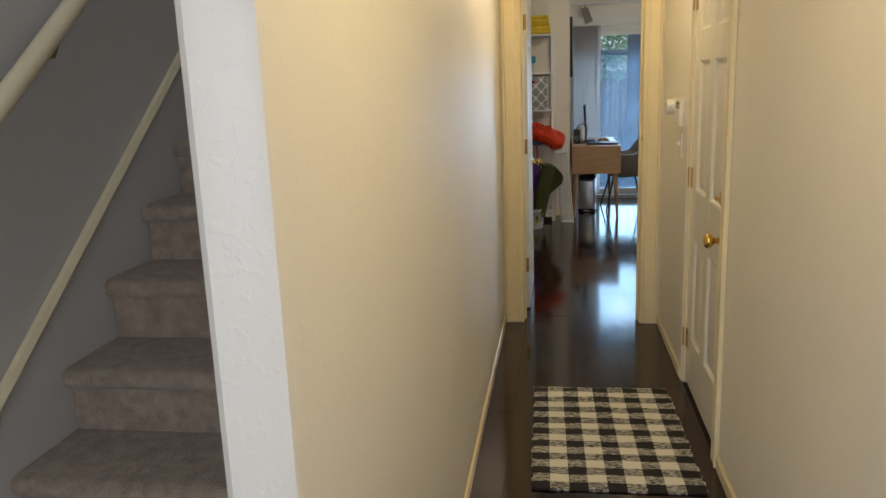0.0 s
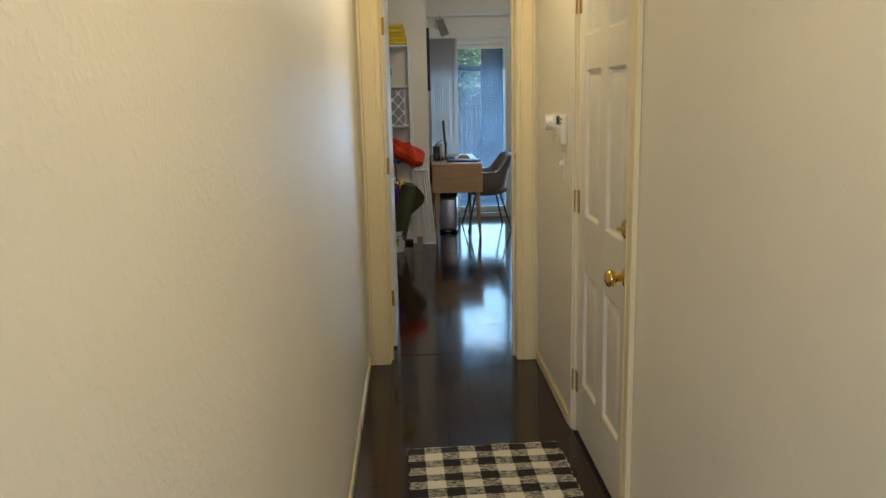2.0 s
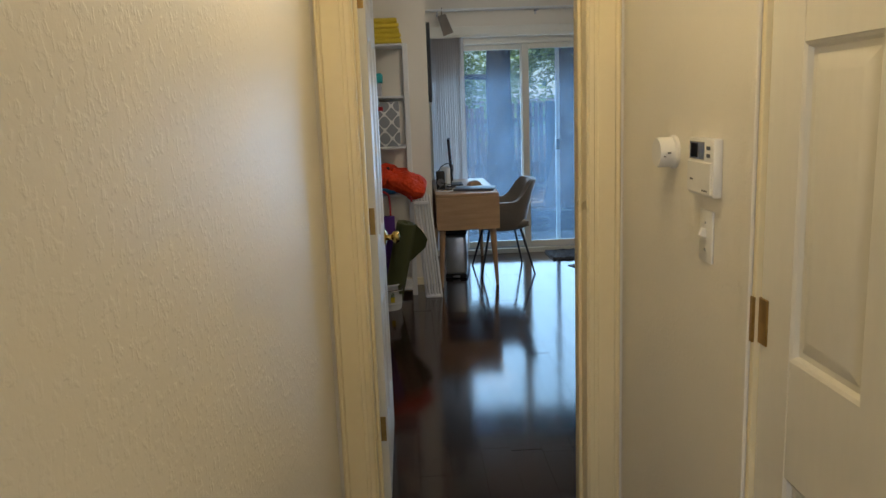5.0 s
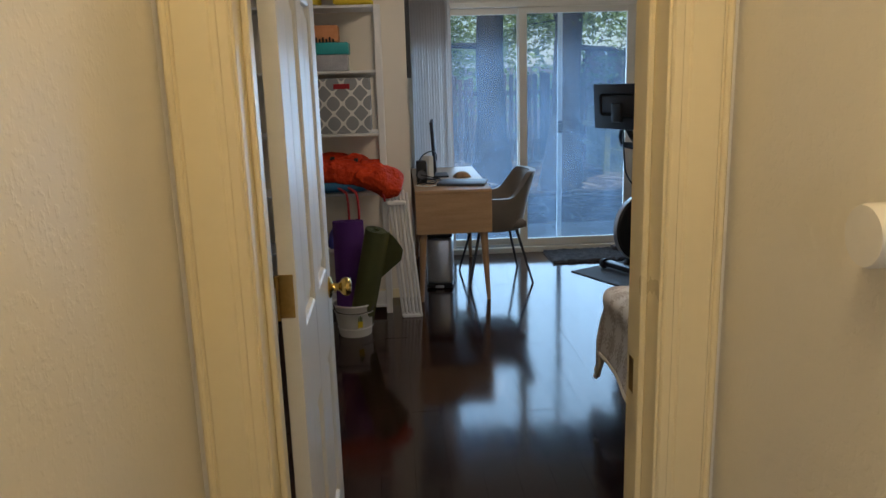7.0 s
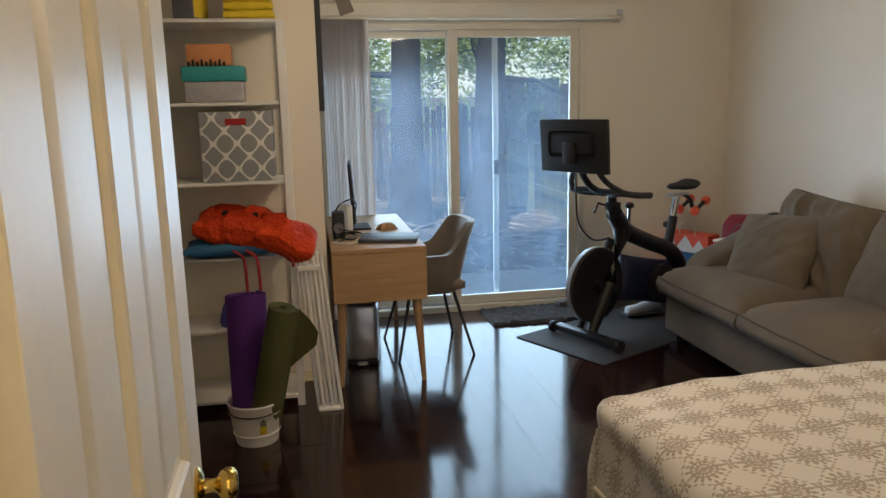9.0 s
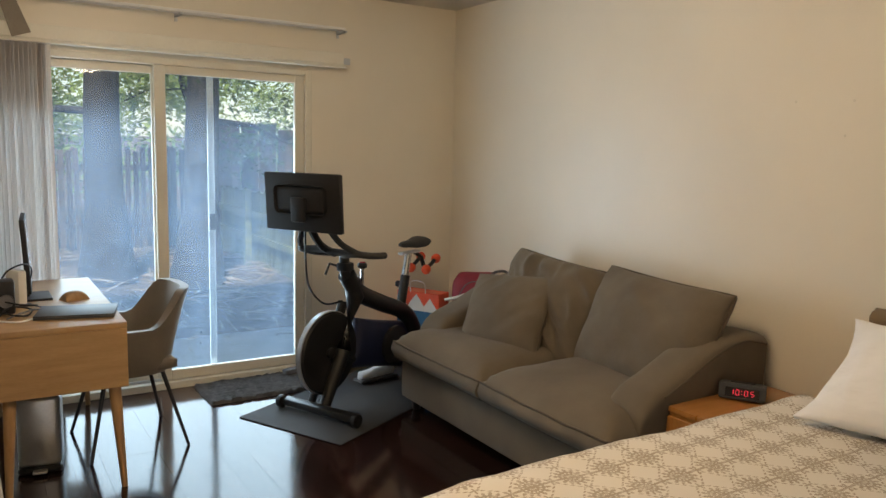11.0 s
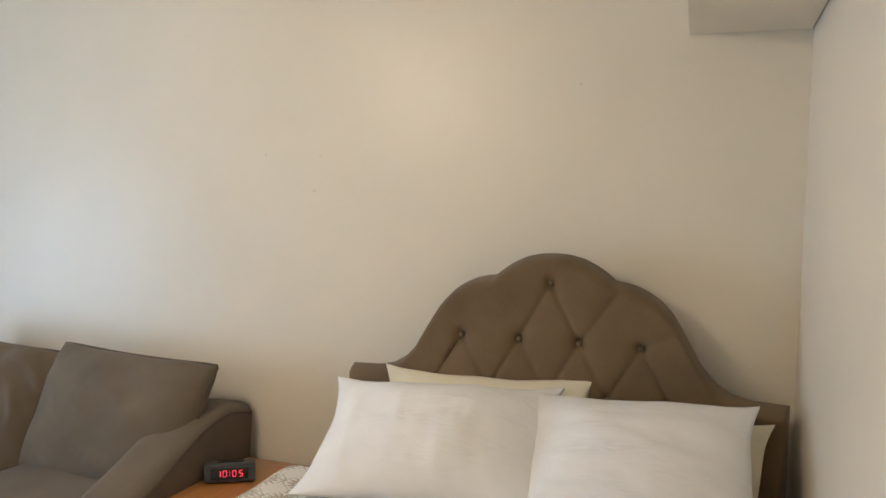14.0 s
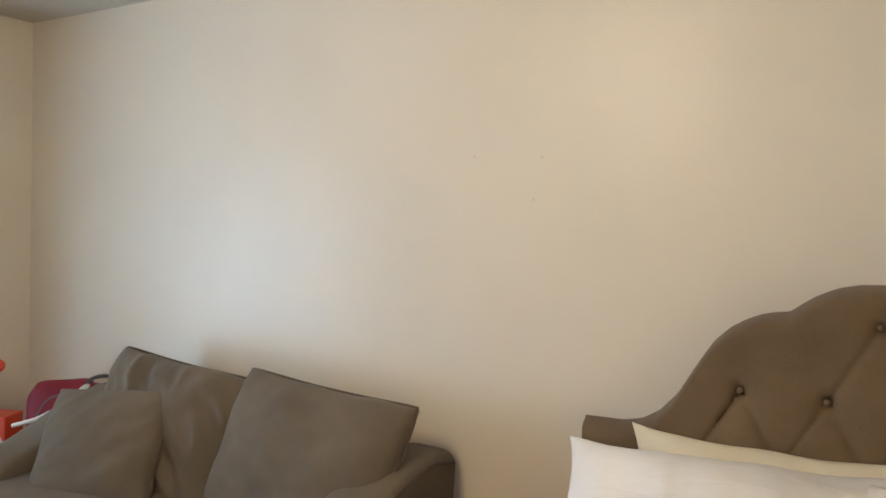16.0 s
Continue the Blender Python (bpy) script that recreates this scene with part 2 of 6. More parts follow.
def buffalo():
    """Black and white woven check: black, white and mixed squares."""
    m, nt, b = nodes_of("buffalo_check_cotton")
    v = coords(nt)
    wob = noise_tex(nt, v, 9, 2)
    out = []
    for axis, period in (("X", 0.136), ("Y", 0.108)):
        s = calc(nt, "SINE", calc(nt, "ADD", wave_axis(nt, v, axis, period), calc(nt, "MULTIPLY", wob, 0.25)))
        out.append(ramp(nt, calc(nt, "ADD", calc(nt, "MULTIPLY", s, 0.5), 0.5), [(0.47, (0, 0, 0)), (0.53, (1, 1, 1))]))
    yarn = noise_tex(nt, coords(nt, (60, 260, 60)), 1.0, 2, 0.4)
    mixed = ramp(nt, yarn, [(0.40, (0.05, 0.05, 0.05)), (0.60, (0.50, 0.49, 0.45))])
    one = blend(nt, 1.0, out[0], out[1], "MULTIPLY")
    either = blend(nt, 1.0, out[0], out[1], "SCREEN")
    col = blend(nt, one, blend(nt, either, (0.014, 0.013, 0.015), mixed), (0.72, 0.70, 0.63))
    nt.links.new(col, b.inputs["Base Color"])
    b.inputs["Roughness"].default_value = 0.95
    bumped(nt, b, noise_tex(nt, coords(nt, (90, 200, 90)), 1.0, 3), 0.8, 0.004)
    return m


M = dict(
    hall=wall_paint("hall_wall_paint", (0.80, 0.765, 0.69), 0.24, 0.40),
    room=wall_paint("bedroom_wall_paint", (0.81, 0.745, 0.635), 0.07, 0.37),
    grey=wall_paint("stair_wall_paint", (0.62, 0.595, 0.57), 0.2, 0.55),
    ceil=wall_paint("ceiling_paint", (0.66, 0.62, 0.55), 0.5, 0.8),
    trim=surface("semi_gloss_trim_paint", (0.77, 0.675, 0.44), (0.82, 0.725, 0.49), 2.0, 0.30, 40, 0.03, 0.001),
    white=surface("white_enamel", (0.72, 0.71, 0.69), (0.79, 0.78, 0.76), 2.0, 0.34, 60, 0.08, 0.001),
    doorp=surface("door_paint", (0.70, 0.675, 0.61), (0.77, 0.745, 0.68), 1.6, 0.32, 50, 0.10, 0.001, stretch=(1, 1, 0.25)),
    brass=surface("polished_brass", (0.62, 0.42, 0.10), (0.78, 0.56, 0.18), 9, 0.16, 120, 0.03, 0.0005, metal=1.0),
    aged=surface("aged_brass", (0.30, 0.19, 0.06), (0.48, 0.32, 0.11), 14, 0.36, 90, 0.15, 0.001, metal=1.0),
    plank=floor_wood(),
    sub=surface("dark_subfloor", (0.006, 0.004, 0.004), (0.012, 0.008, 0.007), 4, 0.8),
    carpet=surface("taupe_loop_carpet", (0.20, 0.145, 0.100), (0.42, 0.320, 0.228), 30, 0.95, 240, 1.0, 0.008, sheen=0.3),
    vinyl=surface("white_vinyl", (0.70, 0.66, 0.56), (0.78, 0.74, 0.64), 3, 0.38, 60, 0.05, 0.001),
    alu=surface("brushed_aluminium", (0.45, 0.46, 0.48), (0.60, 0.61, 0.63), 4, 0.35, 90, 0.1, 0.001, metal=0.8),
    glass=glass_mat("dusty_glass", DIRT),
    blind=surface("pvc_blind_slat", (0.56, 0.465, 0.39), (0.64, 0.545, 0.465), 2, 0.5, 60, 0.1, 0.001),
    oak=surface("oak_veneer", (0.32, 0.190, 0.088), (0.45, 0.285, 0.145), 3, 0.42, 40, 0.12, 0.001, stretch=(1, 5, 9)),
    oakleg=surface("oak_leg", (0.30, 0.17, 0.08), (0.42, 0.26, 0.13), 4, 0.42, 40, 0.1, 0.001, stretch=(8, 8, 1)),
    cherry=surface("cherry_veneer", (0.36, 0.15, 0.045), (0.50, 0.235, 0.075), 3, 0.30, 30, 0.06, 0.001, stretch=(1.5, 10, 1.5), coat=0.3),
    chairf=surface("grey_faux_leather", (0.130, 0.108, 0.086), (0.190, 0.160, 0.128), 6, 0.52, 140, 0.25, 0.001, sheen=0.2),
    black=surface("black_plastic", (0.010, 0.010, 0.011), (0.020, 0.020, 0.022), 5, 0.45, 160, 0.12, 0.0008, spec=0.3),
    rubber=surface("black_rubber", (0.018, 0.018, 0.019), (0.034, 0.034, 0.035), 6, 0.75, 200, 0.4, 0.001),
    steel=surface("dark_powder_steel", (0.008, 0.008, 0.009), (0.016, 0.016, 0.017), 5, 0.38, 120, 0.1, 0.0008),
    chrome=surface("satin_chrome", (0.60, 0.60, 0.61), (0.72, 0.72, 0.73), 8, 0.2, 100, 0.03, 0.0005, metal=1.0),
    sofa=surface("grey_brown_twill", (0.110, 0.086, 0.061), (0.168, 0.135, 0.098), 3.5, 0.92, 300, 0.5, 0.0015, sheen=0.08),
    sofad=surface("grey_brown_twill_piping", (0.080, 0.062, 0.044), (0.11, 0.088, 0.064), 5, 0.92, 300, 0.5, 0.0015, sheen=0.05),
    velvet=surface("brown_velvet", (0.120, 0.076, 0.037), (0.185, 0.124, 0.066), 5, 0.85, 260, 0.3, 0.001, sheen=0.12),
    cotton=creased("white_cotton", (0.78, 0.78, 0.79), (0.86, 0.865, 0.88)),
    cream=creased("cream_cotton", (0.73, 0.67, 0.53), (0.80, 0.75, 0.61)),
    filler=surface("wall_filler", (0.68, 0.62, 0.52), (0.74, 0.68, 0.58), 9, 0.8),
    damask=damask(),
    bedbase=surface("grey_upholstery", (0.26, 0.23, 0.20), (0.36, 0.33, 0.295), 5, 0.9, 260, 0.4, 0.0015),
    shag=surface("charcoal_shag", (0.035, 0.034, 0.036), (0.11, 0.105, 0.105), 30, 0.95, 170, 1.0, 0.01),
    check=buffalo(),
    basket=trellis("trellis_canvas", (0.30, 0.31, 0.33), (0.74, 0.73, 0.71), "XZ", 0.108, 0.118),
    teal=surface("teal_plastic", (0.02, 0.30, 0.32), (0.04, 0.38, 0.40), 4, 0.4),
    clear=surface("milky_plastic", (0.30, 0.30, 0.34), (0.50, 0.49, 0.52), 12, 0.3),
    orange=surface("orange_ripstop", (0.42, 0.028, 0.008), (0.66, 0.062, 0.012), 7, 0.6, 26, 0.9, 0.03, spec=0.15),
    peach=surface("orange_felt", (0.62, 0.25, 0.10), (0.75, 0.34, 0.16), 9, 0.9),
    red=surface("red_webbing", (0.30, 0.012, 0.02), (0.42, 0.02, 0.03), 9, 0.7),
    maroon=surface("maroon_nylon", (0.19, 0.010, 0.028), (0.30, 0.018, 0.045), 8, 0.6, 160, 0.3, 0.001),
    coral=surface("coral_vinyl", (0.72, 0.075, 0.030), (0.84, 0.11, 0.045), 9, 0.4),
    blue=surface("blue_nylon", (0.012, 0.09, 0.21), (0.02, 0.15, 0.32), 8, 0.6),
    cobalt=surface("cobalt_mesh", (0.018, 0.020, 0.17), (0.035, 0.040, 0.30), 8, 0.6, 160, 0.3, 0.001),
    navy=surface("navy_plastic", (0.005, 0.008, 0.028), (0.008, 0.013, 0.05), 8, 0.45),
    purple=surface("purple_foam", (0.055, 0.008, 0.13), (0.080, 0.014, 0.18), 5, 0.8, 220, 0.4, 0.001),
    olive=surface("olive_foam", (0.060, 0.066, 0.018), (0.088, 0.094, 0.030), 5, 0.8, 220, 0.4, 0.001),
    yellow=surface("yellow_towel", (0.62, 0.44, 0.02), (0.78, 0.60, 0.05), 9, 0.9, 220, 0.6, 0.002),
    slate=surface("grey_cloth", (0.10, 0.10, 0.11), (0.17, 0.17, 0.18), 8, 0.9, 200, 0.4, 0.002),
    taupe=surface("taupe_cloth", (0.22, 0.18, 0.145), (0.29, 0.245, 0.20), 8, 0.85, 200, 0.3, 0.001),
    paper=surface("white_paper", (0.72, 0.72, 0.72), (0.80, 0.80, 0.79), 6, 0.8),
    bark=surface("fir_bark", (0.018, 0.016, 0.016), (0.036, 0.032, 0.031), 9, 0.95, 24, 0.15, 0.006, stretch=(3, 3, 0.6)),
    leaf=surface("fir_needles", (0.035, 0.075, 0.022), (0.085, 0.15, 0.05), 2.5, 0.6),
    bright=surface("maple_leaves", (0.12, 0.20, 0.05), (0.30, 0.42, 0.12), 1.5, 0.6),
    soil=surface("leaf_litter_soil", (0.055, 0.043, 0.033), (0.15, 0.12, 0.095), 6, 0.95, 50, 1.0, 0.03),
    litter=surface("dry_twigs", (0.15, 0.115, 0.085), (0.34, 0.28, 0.22), 9, 0.9),
    fence=surface("weathered_cedar", (0.055, 0.042, 0.035), (0.125, 0.098, 0.082), 4, 0.9, 40, 0.6, 0.004, stretch=(8, 8, 1), vary=0.5),
    mossy=surface("mossy_cedar", (0.10, 0.12, 0.06), (0.20, 0.22, 0.115), 4, 0.9, 40, 0.6, 0.004, stretch=(8, 8, 1), vary=0.4),
    patio=surface("patio_concrete", (0.22, 0.215, 0.21), (0.33, 0.325, 0.315), 4, 0.9, 60, 0.5, 0.003),
    screen=surface("glossy_screen", (0.006, 0.006, 0.007), (0.010, 0.010, 0.011), 3, 0.12, 100, 0.0, 0.0005),
    laptop=surface("graphite_laptop", (0.055, 0.058, 0.065), (0.075, 0.078, 0.085), 4, 0.5, 200, 0.05, 0.0004, metal=0.1, spec=0.3),
    led=glow("red_led", (1.0, 0.04, 0.10), 0.8),
    dome=glow("frosted_dome", (1.0, 0.80, 0.52), 3.0),
)


# ---- mesh helpers ----
def box(bm, x0, x1, y0, y1, z0, z1, bevel=0.0, seg=1):
    vs = [bm.verts.new(p) for p in ((x0, y0, z0), (x1, y0, z0), (x1, y1, z0), (x0, y1, z0), (x0, y0, z1), (x1, y0, z1), (x1, y1, z1), (x0, y1, z1))]
    fs = [bm.faces.new([vs[i] for i in f]) for f in ((0, 3, 2, 1), (4, 5, 6, 7), (0, 1, 5, 4), (1, 2, 6, 5), (2, 3, 7, 6), (3, 0, 4, 7))]
    if bevel:
        es = list({e for f in fs for e in f.edges})
        bmesh.ops.bevel(bm, geom=es, offset=bevel, segments=seg, profile=0.5, affect="EDGES")
    return bm


def boxes(*rows, bevel=0.0, seg=1):
    bm = bmesh.new()
    for r in rows:
        box(bm, *r, bevel=bevel, seg=seg)
    return bm


def ring(c, u, v, ru, rv, n, ph=0.0):
    return [c + u * (ru * math.cos(2 * math.pi * i / n + ph)) + v * (rv * math.sin(2 * math.pi * i / n + ph)) for i in range(n)]


def skin(bm, rings, closed=True, caps=True):
    rows = [[bm.verts.new(p) for p in r] for r in rings]
    n = len(rows[0])
    for a, b in zip(rows, rows[1:]):
        for i in range(n if closed else n - 1):
            j = (i + 1) % n
            bm.faces.new((a[i], a[j], b[j], b[i]))
    if caps and closed:
        bm.faces.new(rows[0][::-1])
        bm.faces.new(rows[-1])
    return bm


def tube(bm, pts, r, n=10, flat=1.0, up=Vector((0, 0, 1))):
    """A round or flattened bar along a line of points; r is one radius or one for each point."""
    pts = [Vector(p) for p in pts]
    rs = r if isinstance(r, (list, tuple)) else [r] * len(pts)
    rings = []
    for i, p in enumerate(pts):
        d = (pts[min(i + 1, len(pts) - 1)] - pts[max(i - 1, 0)]).normalized()
        ref = up if abs(d.dot(up)) < 0.95 else Vector((1, 0, 0))
        u = d.cross(ref).normalized()
        v = u.cross(d).normalized()
        rings.append(ring(p, u, v, rs[i], rs[i] * flat, n))
    return skin(bm, rings)


def tubes(*rows, n=10):
    bm = bmesh.new()
    for pts, r in rows:
        tube(bm, pts, r, n)
    return bm


def lathe(bm, prof, n=24, m=None):
    """Turns a profile of (radius, height) about z, then moves it by m."""
    m = m or Matrix()
    rings = [[m @ Vector((r * math.cos(2 * math.pi * i / n), r * math.sin(2 * math.pi * i / n), z)) for i in range(n)] for r, z in prof]
    return skin(bm, rings)


def lathed(prof, n=24, m=None):
    return lathe(bmesh.new(), prof, n, m)


def curve_pts(pts, n=8):
    """A smooth line through the points."""
    pts = [Vector(p) for p in pts]
    out = []
    for i in range(len(pts) - 1):
        p0, p1, p2, p3 = pts[max(i - 1, 0)], pts[i], pts[i + 1], pts[min(i + 2, len(pts) - 1)]
        for k in range(n):
            t = k / n
            out.append(0.5 * ((2 * p1) + (p2 - p0) * t + (2 * p0 - 5 * p1 + 4 * p2 - p3) * t * t + (3 * p1 - p0 - 3 * p2 + p3) * t ** 3))
    return out + [pts[-1]]


def puff(w, d, h, power=3.0, nx=26, ny=20, wrinkle=0.012, seed=0.0, edge=0.012, sag=0.0, pinch=0.05, ear=0.0, fold=0.0, turn=0.6, rim=0.5):
    """A stuffed cushion, w by d and h thick, lying on z = 0 about its middle, with pulled-in seams and creases."""
    bm = bmesh.new()
    grids = []
    for side in (1, -1):
        rows = []
        for j in range(ny + 1):
            row = []
            for i in range(nx + 1):
                u, v = 2 * i / nx - 1, 2 * j / ny - 1
                t = max(0.0, (1 - abs(u) ** power)) ** rim * max(0.0, (1 - abs(v) ** power)) ** rim
                pull = 1 - pinch * (1 - u * u) * abs(v) ** 3
                pull2 = 1 - pinch * (1 - v * v) * abs(u) ** 3
                round_ = 1 - ear * abs(u * v) ** 5
                x, y = u * w / 2 * pull2 * round_, v * d / 2 * pull * round_
                along, across = x * math.cos(turn) + y * math.sin(turn), y * math.cos(turn) - x * math.sin(turn)
                crest = noise.noise(Vector((along * 2.6 + seed, across * 9.0, seed + side)))
                crest = math.exp(-9 * crest * crest) + 0.3 * math.exp(-14 * noise.noise(Vector((along * 5 + seed, across * 14, seed - side))) ** 2)
                x += 0.7 * wrinkle * noise.noise(Vector((y * 7 + seed, u * 1.5, 3.0)))
                y += 0.7 * wrinkle * noise.noise(Vector((x * 7 + seed, v * 1.5, 8.0)))
                cr = noise.noise(Vector((x * 5 + seed, y * 5, seed * 3.1))) + 0.6 * noise.noise(Vector((x * 13 + seed, y * 9, side * 2.0)))
                z = side * (t * (h / 2 - edge) + edge) + cr * wrinkle * (0.35 + t) + side * fold * crest * (0.25 + 0.75 * t) - sag * u * u
                row.append(bm.verts.new((x, y, z)))
            rows.append(row)
        grids.append(rows)
        for j in range(ny):
            for i in range(nx):
                q = (rows[j][i], rows[j][i + 1], rows[j + 1][i + 1], rows[j + 1][i])
                bm.faces.new(q if side > 0 else q[::-1])
    a, b = grids
    loop = [(0, i) for i in range(nx)] + [(j, nx) for j in range(ny)] + [(ny, i) for i in range(nx, 0, -1)] + [(j, 0) for j in range(ny, 0, -1)]
    for (j0, i0), (j1, i1) in zip(loop, loop[1:] + loop[:1]):
        bm.faces.new((b[j0][i0], b[j1][i1], a[j1][i1], a[j0][i0]))
    return bm


def smooth(bm, on=True):
    for f in bm.faces:
        f.smooth = on
    return bm


def moved(bm, m):
    bmesh.ops.transform(bm, matrix=m, verts=bm.verts)
    return bm


def mesh_of(name, bm, material, angle=None):
    bmesh.ops.recalc_face_normals(bm, faces=bm.faces)
    me = bpy.data.meshes.new(name)
    bm.to_mesh(me)
    bm.free()
    me.materials.append(M[material])
    if angle:
        me.polygons.foreach_set("use_smooth", [True] * len(me.polygons))
        me.set_sharp_from_angle(angle=radians(angle))
    return me


def part(name, bm, material, parent, label="", angle=35):
    """Links a bmesh as one mesh object under a thing or a part."""
    ob = new(name, mesh_of(name, bm, material, angle))
    ob.parent = parent
    return tagged(ob, label)


def thing(name, m, label, category, group=""):
    """An empty at the thing's base, to carry its parts."""
    ob = new(name)
    ob.empty_display_size = 0.1
    ob.matrix_world = m
    return tagged(ob, label, category, group)


def solid(name, bm, material, label, category, m=None, kind="", group="", angle=35):
    """A thing or a piece of the setting that is one mesh."""
    ob = new(name, mesh_of(name, bm, material, angle))
    if m is not None:
        ob.matrix_world = m
    return tagged(ob, label, category, group, kind)


# ---- setting ----
XL, XR, YD, YS, YN, XE, ZC = -0.045, 0.865, 5.075, 5.205, 9.965, 3.405, 2.50
OX0, OX1 = 0.055, 0.772


def setting(name, bm, material, label, category="wall"):
    return solid(name, bm, material, label, category, kind="structure", angle=30)


setting("floor", boxes((-1.30, 3.60, -1.30, 10.05, -0.12, -0.012)), "sub", "dark stained wood plank floor with glossy finish", "floor")
wl = bmesh.new()
prof = [(XL - 0.105, 5.075), (XL - 0.105, 1.515), (XL - 0.090, 1.50), (XL - 0.018, 1.50), (XL - 0.005, 1.505), (XL, 1.518), (XL, 5.075)]
skin(wl, [[Vector((x, y, z)) for x, y in prof] for z in (-0.01, 2.62)])
setting("wall_hall_west", wl, "hall", "cream textured hallway wall with a rounded end at the stairs")
DY0, DY1 = 3.425, 4.20
setting("wall_hall_east", boxes((XR, XR + 0.12, -1.2, DY0, -0.01, 2.62), (XR, XR + 0.12, DY1, YS, -0.01, 2.62), (XR, XR + 0.12, DY0, DY1, 2.045, 2.62)), "hall", "cream textured hallway wall with a door in it")
setting("wall_south", boxes((-1.30, OX0, YD, YS, -0.01, 2.62), (OX1, XR, YD, YS, -0.01, 2.62), (OX0, OX1, YD, YS, 2.045, 2.62)), "hall", "cream wall with the bedroom doorway through it")
setting("wall_south_bedroom", boxes((XR + 0.12, XE, YS - 0.12, YS, -0.01, 2.62)), "room", "off-white painted bedroom wall behind the bed side")
setting("wall_east", boxes((XE, XE + 0.14, YS - 0.12, YN + 0.15, -0.01, 2.62)), "room", "cream painted bedroom wall with faint nail marks")
SX0, SX1, SZ = 0.44, 2.297, 1.997
setting("wall_north", boxes((0.27, SX0, YN, YN + 0.15, -0.01, 2.62), (SX1, XE, YN, YN + 0.15, -0.01, 2.62), (SX0, SX1, YN, YN + 0.15, SZ, 2.62)), "room", "cream bedroom wall around the sliding glass door")
# Unseen wall, added above the door so the near yard stays out of sun.
setting("wall_upper_outside", boxes((-3.0, 6.0, YN + 0.02, YN + 0.15, 2.72, 4.2)), "room", "unseen pale wall added above the glass door to block the sun")
setting("wall_closet_back", boxes((-1.30, 0.405, 8.80, 8.92, -0.01, 2.62)), "room", "off-white wall behind the storage shelves")
setting("wall_desk_side", boxes((0.27, 0.405, 8.922, YN, -0.01, 2.62)), "room", "off-white wall return beside the desk")
setting("wall_west", boxes((-1.42, -1.30, YS, 8.92, -0.01, 2.62)), "room", "off-white bedroom wall beside the shelves")
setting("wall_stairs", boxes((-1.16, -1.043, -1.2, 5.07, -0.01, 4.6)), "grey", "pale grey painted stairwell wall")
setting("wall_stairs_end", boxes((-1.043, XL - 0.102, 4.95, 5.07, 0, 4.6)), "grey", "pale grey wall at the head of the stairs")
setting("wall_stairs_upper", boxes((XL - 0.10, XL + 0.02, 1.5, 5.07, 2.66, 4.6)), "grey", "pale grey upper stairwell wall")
setting("wall_entry", boxes((-1.16, -0.62, -1.32, -1.2, -0.01, 2.62), (0.62, XR + 0.12, -1.32, -1.2, -0.01, 2.62), (-0.62, 0.62, -1.32, -1.2, 2.12, 2.62), (-0.62, 0.62, -1.32, -1.2, -0.01, 0.78)), "hall", "cream entry wall with a window")
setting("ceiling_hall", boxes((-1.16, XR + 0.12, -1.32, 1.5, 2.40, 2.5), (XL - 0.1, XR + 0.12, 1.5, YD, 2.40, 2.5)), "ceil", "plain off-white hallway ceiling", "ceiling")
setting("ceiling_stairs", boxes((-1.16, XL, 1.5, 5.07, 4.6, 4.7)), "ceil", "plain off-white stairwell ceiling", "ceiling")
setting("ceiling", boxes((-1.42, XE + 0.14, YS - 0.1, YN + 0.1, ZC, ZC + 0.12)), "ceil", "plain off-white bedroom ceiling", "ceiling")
setting("soffit", boxes((-1.30, XE - 0.002, YS + 0.002, 5.59, 2.16, ZC + 0.02), bevel=0.004), "room", "boxed-in duct soffit along the bedroom ceiling", "soffit")


def baseboard(name, x0, x1, y0, y1, h=0.062):
    setting(name, boxes((x0, x1, y0, y1, 0.0, h - 0.012), (x0 + (0.004 if x1 - x0 < 0.03 else 0), x1 - (0.004 if x1 - x0 < 0.03 else 0), y0, y1, h - 0.012, h), bevel=0.002), "trim", "narrow cream painted baseboard", "baseboard")


baseboard("baseboard_hall_west", XL, XL + 0.012, 1.53, YD - 0.02)
baseboard("baseboard_hall_east_near", XR - 0.012, XR, -1.2, DY0 - 0.085)
baseboard("baseboard_hall_east_far", XR - 0.012, XR, DY1 + 0.036, YD - 0.02)
baseboard("baseboard_bedroom_east", XE - 0.012, XE, YS, YN)
baseboard("baseboard_desk_wall", 0.405, 0.417, 8.80, YN - 0.03)
setting("baseboard_bedroom_north", boxes((SX1 + 0.06, XE - 0.012, YN - 0.012, YN, 0, 0.062), bevel=0.002), "trim", "narrow cream painted baseboard", "baseboard")
setting("baseboard_closet", boxes((-1.3, 0.405, 8.788, 8.80, 0, 0.062), bevel=0.002), "trim", "narrow cream painted baseboard", "baseboard")


def casing_leg(bm, a0, a1, face, z0, z1, inner, depth_axis, sign):
    """One upright of moulded casing: a flat back board, an outer bead and a stepped inner bead."""
    w = a1 - a0
    lo, hi = (a0, a1)
    cuts = [(0.012, 0.988, 0.011), (0.0, 0.11, 0.019), (0.15, 0.72, 0.015), (0.80, 1.0, 0.0135)]
    for f0, f1, t in cuts:
        if inner == "hi":
            b0, b1 = lo + w * f0, lo + w * f1
        else:
            b0, b1 = hi - w * f1, hi - w * f0
        d0, d1 = sorted((face, face + sign * t))
        if depth_axis == "y":
            box(bm, b0, b1, d0, d1, z0, z1, 0.0035)
        else:
            box(bm, d0, d1, b0, b1, z0, z1, 0.0035)
    return bm


